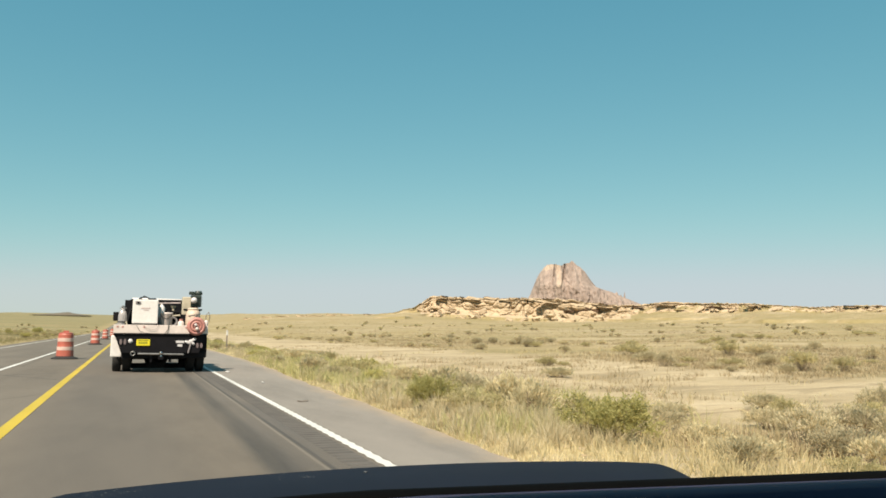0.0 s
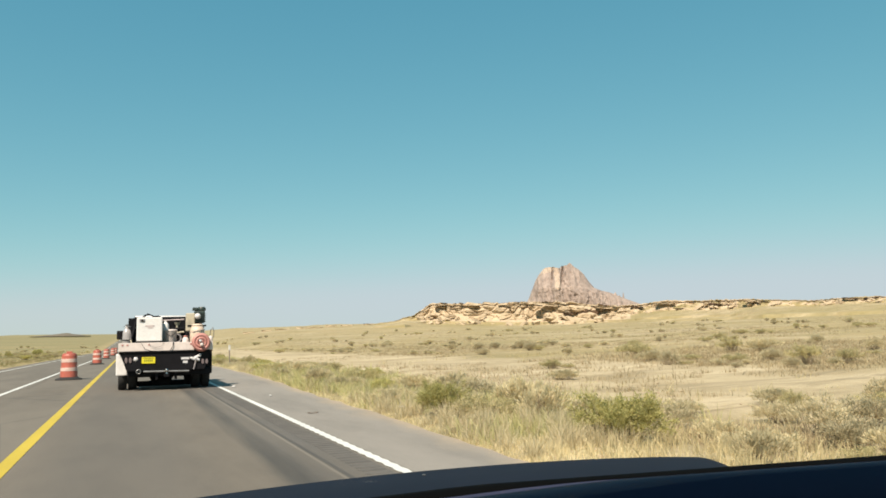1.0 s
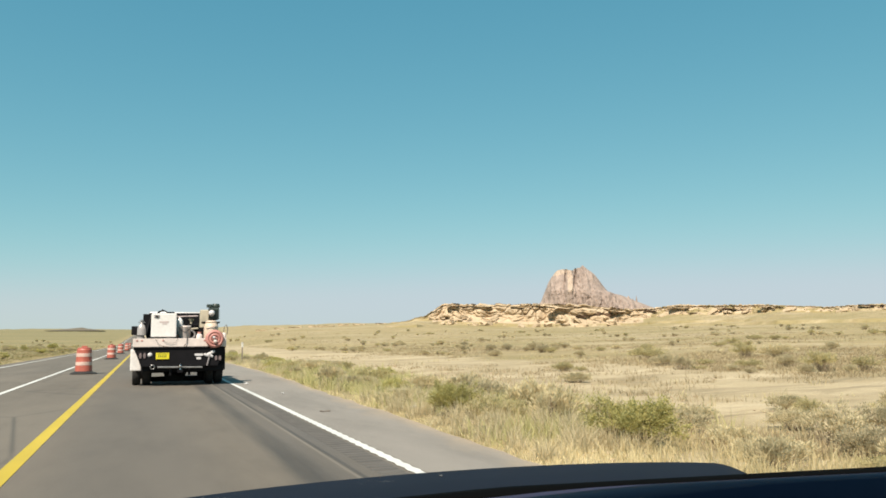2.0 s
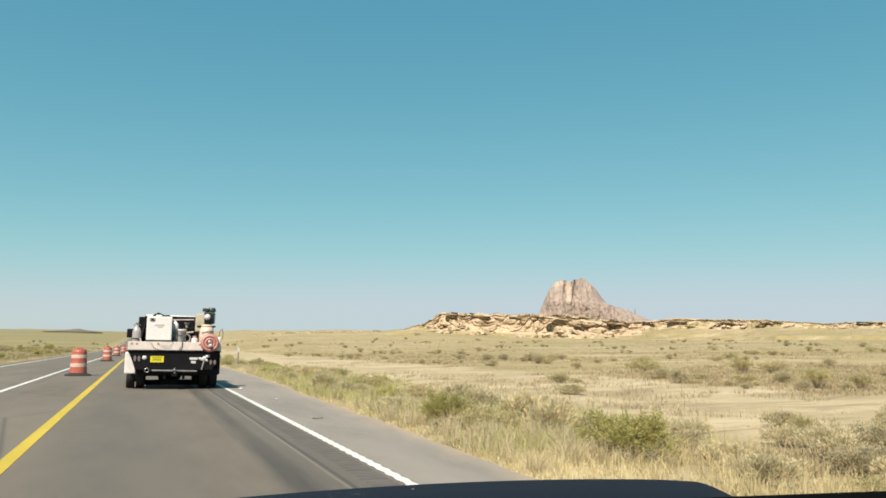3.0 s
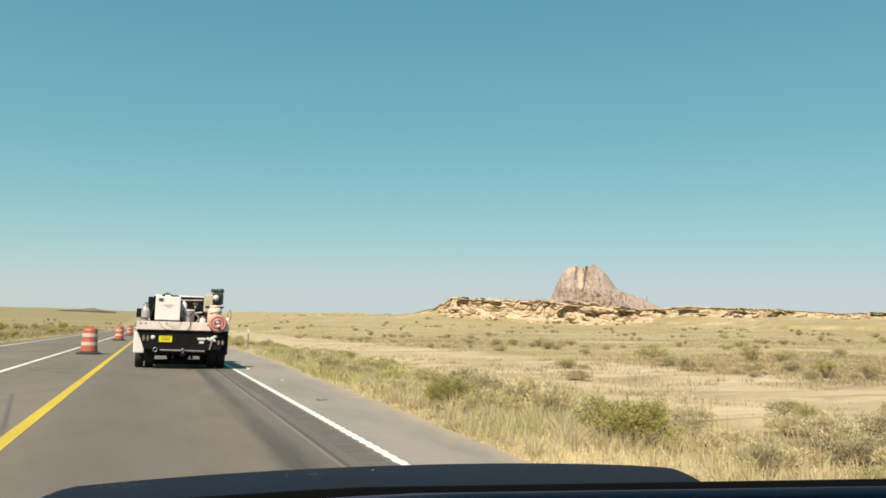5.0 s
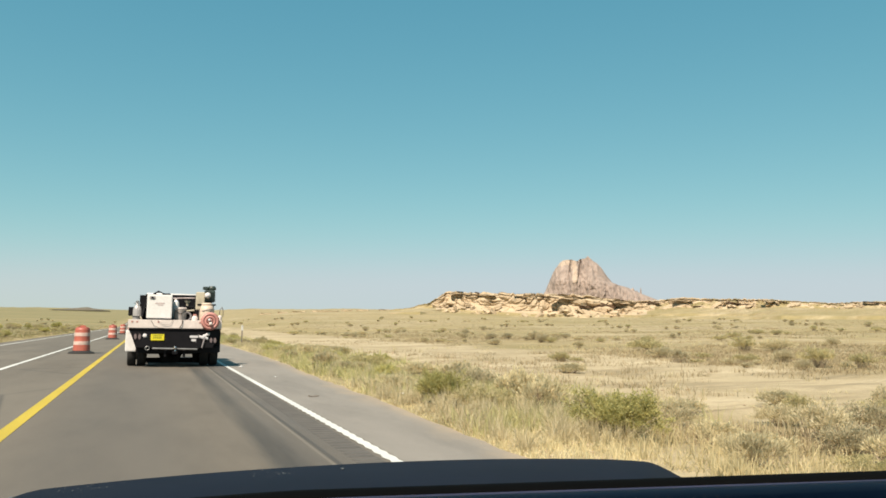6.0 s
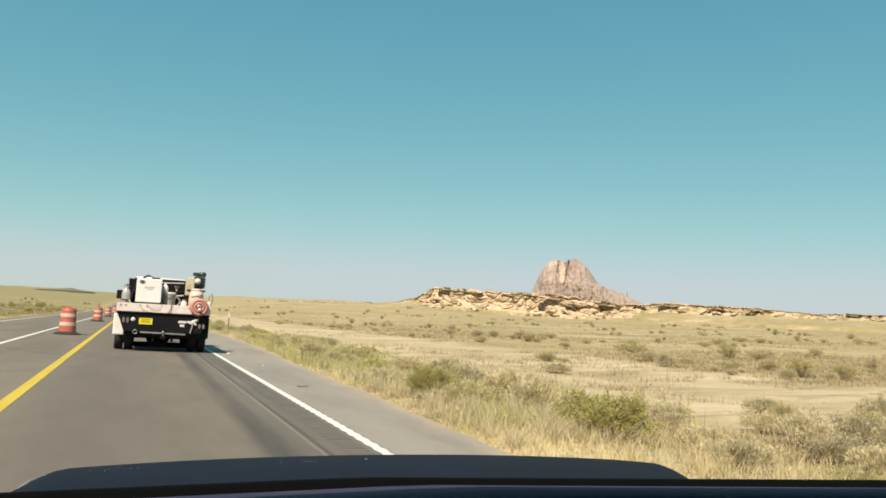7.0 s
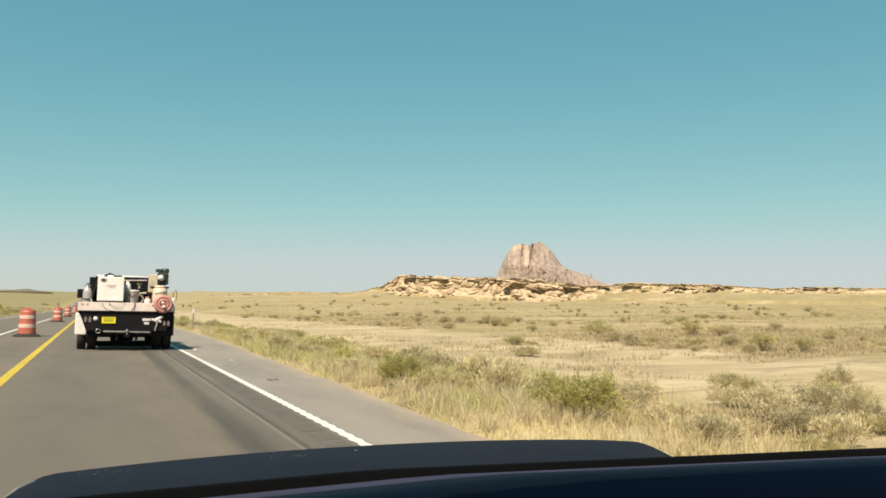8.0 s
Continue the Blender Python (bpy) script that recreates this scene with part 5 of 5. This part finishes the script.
def plant_shrubs():
    green = "rounded yellow-green rabbitbrush in dry roadside grass"
    olive = "dull olive brush on the sandy ground"
    sage = "grey-green sagebrush on the sandy ground"
    dry = "dry tan brush on the sandy ground"
    kinds = [
        make_shrub("rabbitbrush", 1, LEAF_GREEN, 0.95, 1.05, 16000, 0.048, green, 0.45, 7, 60),
        make_shrub("rabbitbrush", 2, LEAF_GREEN, 0.75, 0.70, 9000, 0.048, green, 0.5, 5),
        make_shrub("sagebrush", 3, LEAF_SAGE, 0.95, 0.75, 5200, 0.055, sage, 0.7, 6, 60),
        make_shrub("sagebrush", 4, LEAF_SAGE, 0.75, 0.80, 3300, 0.060, sage, 0.8, 5, 50),
        make_shrub("dry_brush", 5, LEAF_DRY, 0.95, 0.60, 3600, 0.070, dry, 0.75, 6, 60),
        make_shrub("dry_brush", 6, LEAF_DRY, 0.65, 0.80, 2200, 0.085, dry, 0.9, 4, 70),
        make_shrub("olive_brush", 7, LEAF_OLIVE, 0.95, 0.65, 5400, 0.052, olive, 0.6, 6, 50),
        make_shrub("olive_brush", 8, LEAF_OLIVE, 0.70, 0.85, 3200, 0.060, olive, 0.8, 5, 60),
    ]
    used = set()
    taken = []

    def put(k, x, y, size, turn, flat=0.8):
        m = pose(x, y, height(x, y) - 0.02, 0, 0, turn)
        if k in used:
            o = copy_thing(kinds[k], m)
        else:
            o = kinds[k]
            used.add(k)
        o.matrix_basis = m @ Matrix.Diagonal((size, size, size * flat, 1))
        taken.append((x, y, size))

    def clear(x, y, gap):
        return all((x - a) ** 2 + (y - b) ** 2 > (gap * c) ** 2 for a, b, c in taken)
    # the ones that stand out beside the road and on the plain
    for k, x, y, size, flat in ((0, 4.95, 7.6, 0.72, 0.74), (6, 4.75, 10.6, 0.70, 0.75), (1, 5.3, 23.7, 0.85, 0.8), (1, 5.2, 17.0, 0.72, 0.8), (2, 5.9, 13.6, 0.85, 0.8),
                                (2, 26.7, 50.8, 1.1, 0.8), (6, 21.1, 29.4, 1.2, 0.7), (3, 16.3, 21.0, 0.70, 0.8), (4, 10.8, 18.4, 0.70, 0.7), (7, 18.5, 17.3, 0.9, 0.85), (4, 24.9, 25.4, 1.2, 0.8), (7, 24.2, 26.6, 1.0, 0.8),
                                (5, 5.7, 11.2, 0.8, 0.9), (4, 5.9, 6.3, 0.6, 0.7), (3, 7.4, 7.0, 0.75, 0.8), (5, 6.7, 5.4, 0.55, 0.8), (2, 8.6, 7.2, 0.7, 0.75), (4, 9.6, 9.8, 0.6, 0.7), (7, 9.0, 8.8, 0.45, 0.9), (4, 5.3, 8.9, 0.6, 0.75), (3, 6.6, 8.6, 0.6, 0.7), (5, 5.2, 5.6, 0.5, 0.8), (4, 7.6, 9.6, 0.65, 0.65), (6, 7.9, 5.9, 0.5, 0.7), (5, 6.2, 9.9, 0.6, 0.8), (2, 7.0, 6.1, 0.62, 0.8), (3, 8.2, 6.4, 0.6, 0.85), (6, 9.6, 7.6, 0.7, 0.75), (2, 8.0, 8.1, 0.6, 0.7), (4, 6.3, 7.4, 0.5, 0.8), (3, 10.6, 8.6, 0.7, 0.8), (6, 6.0, 5.0, 0.42, 0.8)):
        put(k, x, y, size, (x * 77 + y * 31) % 360, flat)
    rnd = random.Random(21)
    # brush along the verge
    n = 0
    while n < 125:
        y = 8 * (95 / 8) ** rnd.random()
        x = verge(y) + 0.7 + 2.9 * rnd.random() ** 1.2
        if clear(x, y, 0.9) and clump((x * 0.4, y * 0.4, 3), 0.4) > rnd.uniform(-0.5, 0.2):
            put(rnd.choices(range(8), (2, 4, 3, 3, 6, 5, 5, 4))[0], x, y, rnd.uniform(0.35, 0.85), rnd.uniform(0, 360), rnd.uniform(0.6, 0.95))
        n += 1
    # beyond the far edge of the road
    for i in range(170):
        y = 34 * (210 / 34) ** rnd.random()
        x = ROAD_LEFT - 1.6 - rnd.uniform(0, 1) ** 1.3 * (5 + 0.20 * y)
        put(rnd.choices(range(8), (2, 4, 3, 3, 2, 2, 6, 6))[0], x, y, rnd.uniform(0.6, 1.3), rnd.uniform(0, 360), rnd.uniform(0.6, 0.95))
    # groups on the plain
    n = 0
    while n < 300:
        az, r = rnd.uniform(-14, 56), 17 * (320 / 17) ** (rnd.random() ** 0.75)
        cx, cy = r * math.sin(radians(az)), r * math.cos(radians(az))
        if ROAD_LEFT - 2.5 < cx < verge(cy) + 3.5 or (7 < cx < 16.5 and rnd.random() < 0.88):
            continue
        if clump((cx, cy, 4), 0.05) < rnd.uniform(-0.4, 0.3):
            continue
        k0 = rnd.choices(range(2, 8), (3, 3, 5, 4, 4, 3))[0]
        for m in range(rnd.choices((1, 2, 3, 5), (4, 3, 3, 1))[0]):
            size = rnd.uniform(0.28, 0.75) * (1.0 + r / 260)
            x, y = cx + rnd.gauss(0, 1.5) * (m > 0), cy + rnd.gauss(0, 1.5) * (m > 0)
            if ROAD_LEFT - 2 < x < verge(y) + 3 or not clear(x, y, 0.6):
                continue
            put(k0 if rnd.random() < 0.6 else rnd.randrange(2, 8), x, y, size, rnd.uniform(0, 360), rnd.uniform(0.55, 0.95))
            n += 1


plant_shrubs()


def blades(name, points, lengths, widths, lean, material, label, seed):
    """Thin bent blades, one triangle pair each, as one object."""
    rnd = np.random.RandomState(seed)
    n = len(points)
    a = rnd.uniform(0, 2 * math.pi, n)
    tilt = np.abs(rnd.normal(0, lean, n))
    d = np.stack([np.cos(a) * np.sin(tilt), np.sin(a) * np.sin(tilt), np.cos(tilt)], 1)
    b = rnd.uniform(0, 2 * math.pi, n)
    q = np.stack([np.cos(b), np.sin(b), np.zeros(n)], 1) * widths[:, None] / 2
    mid = points + d * lengths[:, None] * 0.55
    bend = d * np.array([1.5, 1.5, 0.75])
    tip = mid + bend * lengths[:, None] * 0.45
    verts = np.stack([points - q, points + q, mid + q * 0.7, mid - q * 0.7, tip], 1).reshape(-1, 3)
    i = np.arange(n)[:, None] * 5
    tris = np.concatenate([i + [0, 1, 2], i + [0, 2, 3], i + [3, 2, 4]], 0)
    ob = new(name, arrays_mesh(name, verts, tris, material))
    return tagged(ob, label, "grass", kind="stuff")


def grow_grass():
    rnd = np.random.RandomState(8)
    pts, ln, wd, bunch, bunch_ln, bunch_wd = [], [], [], [], [], []
    # verge, thick beside the shoulder
    for side in (1, -1):
        tufts = 5600 if side == 1 else 5000
        for k in range(tufts):
            y = 1.0 + 2.5 * (77 / 2.5) ** rnd.uniform() if side == 1 else rnd.uniform(22, 150)
            off = abs(rnd.normal(0, 1.15 if side == 1 else 6.0)) - 0.10
            x = verge(y) + off if side == 1 else ROAD_LEFT - off - 0.15
            patch = clump((x, y, 6), 0.33)
            if patch < (-0.04 + 0.22 * off if side == 1 else -0.25) and off > 0.35:
                continue
            far = 1 + y / 30
            m = max(3, int(rnd.randint(9, 20) / far ** 0.7))
            h = height(x, y)
            tall = (0.07 + 0.15 * rnd.uniform() + 0.24 * max(0, patch)) * min(1.0, 0.40 + off * 0.45) * min(1.0, 0.6 + y / 30)
            for _ in range(m):
                pts.append((x + rnd.normal(0, 0.07), y + rnd.normal(0, 0.07), h - 0.02))
                ln.append(tall * rnd.uniform(0.6, 1.25))
                wd.append(0.006 * far)
        if side == 1:
            nearer = len(pts)
    for k in range(230):
        y = 5 + 2.0 * (70 / 2.0) ** rnd.uniform()
        x = verge(y) + 0.2 + abs(rnd.normal(0, 1.0))
        tall, h = rnd.uniform(0.22, 0.46), height(x, y)
        for _ in range(int(110 / (1 + y / 25))):
            bunch.append((x + rnd.normal(0, 0.06), y + rnd.normal(0, 0.06), h - 0.02))
            bunch_ln.append(tall * rnd.uniform(0.6, 1.2))
            bunch_wd.append(0.006 * (1 + y / 30))
    blades("bunch_grass", np.array(bunch), np.array(bunch_ln), np.array(bunch_wd), 0.75, BUNCH, "pale golden bunch grass beside the shoulder", 14)
    blades("far_verge_weeds", np.array(pts[nearer:]), np.array(ln[nearer:]), np.array(wd[nearer:]), 0.55, LEFT_WEED, "olive weeds beyond the closed lane", 13)
    pts, ln, wd = pts[:nearer], ln[:nearer], wd[:nearer]
    blades("verge_grass", np.array(pts), np.array(ln), np.array(wd), 0.55, STRAW, "dry straw-yellow grass along the shoulder", 3)
    pts, ln, wd = [], [], []
    for k in range(15000):
        az, r = rnd.uniform(-16, 56), 4.6 * (330 / 4.6) ** rnd.uniform()
        x, y = r * math.sin(radians(az)), r * math.cos(radians(az))
        if ROAD_LEFT - 0.4 < x < verge(y) + 1.0:
            continue
        if clump((x, y, 2), 0.07) + 0.5 * clump((x * 0.4, y, 8), 0.5) < rnd.uniform(-0.15, 0.4):
            continue
        if 7.2 < x + 1.5 * clump((x, y, 15), 0.2) < 17 and rnd.uniform() < 0.92:
            continue
        if x > 6 and r < 75 and rnd.uniform() < 0.55:
            continue
        far = 1 + r / 28
        m = max(3, int(15 / far ** 0.5))
        h = height(x, y)
        tall = 0.10 + 0.22 * rnd.uniform()
        for _ in range(m):
            pts.append((x + rnd.normal(0, 0.06 * far ** 0.5), y + rnd.normal(0, 0.06 * far ** 0.5), h - 0.02))
            ln.append(tall * rnd.uniform(0.6, 1.2))
            wd.append(0.007 * far)
    low = [[], [], []]
    for k in range(30000):
        az, r = rnd.uniform(-16, 56), 9 * (380 / 9.0) ** rnd.uniform()
        x, y = r * math.sin(radians(az)), r * math.cos(radians(az))
        if ROAD_LEFT - 1.0 < x < verge(y) + 2.5 or (7.2 < x < 16.5 and rnd.uniform() < 0.84):
            continue
        if clump((x, y, 12), 0.06) + 0.6 * clump((x * 0.5, y, 8), 0.4) < rnd.uniform(-0.2, 0.35):
            continue
        far = 1 + r / 40
        h, wide = height(x, y), rnd.uniform(0.10, 0.30)
        for _ in range(max(7, int(34 / far ** 0.6))):
            low[0].append((x + rnd.normal(0, wide), y + rnd.normal(0, wide), h - 0.02))
            low[1].append(rnd.uniform(0.06, 0.22))
            low[2].append(0.011 * far)
    blades("low_scrub", np.array(low[0]), np.array(low[1]), np.array(low[2]), 0.7, SCRUB, "low brownish scrub on the plain", 5)
    blades("plain_grass", np.array(pts), np.array(ln), np.array(wd), 0.5, TUFT, "sparse dry grass tufts on the plain", 4)


def grow_weeds():
    rnd = np.random.RandomState(17)
    pts, ln, wd = [], [], []
    for k in range(10000):
        y = 8 * (130 / 8.0) ** rnd.uniform()
        x = verge(y) + abs(rnd.normal(1.5, 0.9)) + 0.15
        if clump((x * 0.6, y * 0.35, 21), 0.5) < rnd.uniform(-0.16, 0.24) - 0.12 * min(1.0, y / 60):
            continue
        far, h = 1 + y / 30, height(x, y)
        tall = rnd.uniform(0.14, 0.42) + 0.25 * max(0.0, clump((x * 0.5, y * 0.25, 31), 0.5))
        for _ in range(max(5, int(16 / far ** 0.6))):
            pts.append((x + rnd.normal(0, 0.10), y + rnd.normal(0, 0.10), h - 0.02))
            ln.append(tall * rnd.uniform(0.5, 1.2))
            wd.append(0.009 * far)
    blades("verge_weeds", np.array(pts), np.array(ln), np.array(wd), 0.6, WEED, "olive-green weeds in the roadside grass", 6)


grow_grass()
grow_weeds()


def drop_scraps():
    for k, (x, y) in enumerate(((4.1, 12.4), (2.5, 22.0), (2.75, 17.5))):
        z = 0.0 if x < verge(y) else height(x, y) + 0.05
        o = thing("paper_scrap", (x, y, z), "crumpled white paper scrap beside the road", "litter", "litter on the shoulder", turn=40 * k)
        bm = bmesh.new()
        bmesh.ops.create_icosphere(bm, subdivisions=2, radius=0.045 if k < 2 else 0.03)
        for v in bm.verts:
            v.co *= 1 + 0.5 * noise.noise(v.co * 30 + Vector((k, 0, 0)))
            v.co = Vector((v.co.x * 1.5, v.co.y, max(0.0, v.co.z * 0.5 + 0.02)))
        part("paper", bm, PAPER, o)
    # dark scrap added on the shoulder in place of a mark on the windscreen
    o = thing("tyre_scrap", (2.68, 12.85, 0.0), "dark scrap laid on the shoulder for a mark on the windscreen", "litter", turn=25)
    bm = bmesh.new()
    bmesh.ops.create_grid(bm, x_segments=8, y_segments=6, size=0.5)
    for v in bm.verts:
        u, w = v.co.x, v.co.y
        v.co = 0.6 * Vector((u * (0.26 + 0.1 * noise.noise(Vector((w * 5, 1, 0)))), w * (0.14 + 0.08 * noise.noise(Vector((u * 5, 2, 0)))), 0.012 + 0.05 * abs(u) + 0.02 * noise.noise(Vector((u * 6, w * 6, 0)))))
    own = bmesh.ops.extrude_face_region(bm, geom=bm.faces[:])
    for v in own["geom"]:
        if isinstance(v, bmesh.types.BMVert):
            v.co.z -= 0.012
    part("rubber", bm, POST, o)


drop_scraps()


def strew_stones():
    """Pale stones on the bare ground beyond the verge, too many to count, as one object."""
    rnd = random.Random(77)
    own = bmesh.new()
    bmesh.ops.create_icosphere(own, subdivisions=1, radius=1)
    verts = [v.co.copy() for v in own.verts]
    faces = [[v.index for v in f.verts] for f in own.faces]
    own.free()
    vs, fs = [], []
    for k in range(900):
        y = 5 * (60 / 5.0) ** rnd.random()
        x = verge(y) + 0.3 + abs(rnd.gauss(0, 3.2))
        if clump((x, y, 40), 0.5) < rnd.uniform(-0.2, 0.25):
            continue
        size = rnd.uniform(0.012, 0.045) * (1 + y / 50)
        at, turn = Vector((x, y, height(x, y) + size * 0.2)), Matrix.Rotation(rnd.uniform(0, 6.28), 3, "Z")
        start = len(vs)
        for v in verts:
            vs.append(at + turn @ Vector((v.x * 1.4, v.y, v.z * 0.6)) * size * (1 + 0.35 * noise.noise(v * 2 + Vector((k, 0, 0)))))
        fs += [[start + i for i in f] for f in faces]
    ob = new("gravel", quick_mesh("gravel", vs, fs, ROCK))
    tagged(ob, "pale stones scattered on the bare sandy ground", "stones", kind="stuff")


strew_stones()
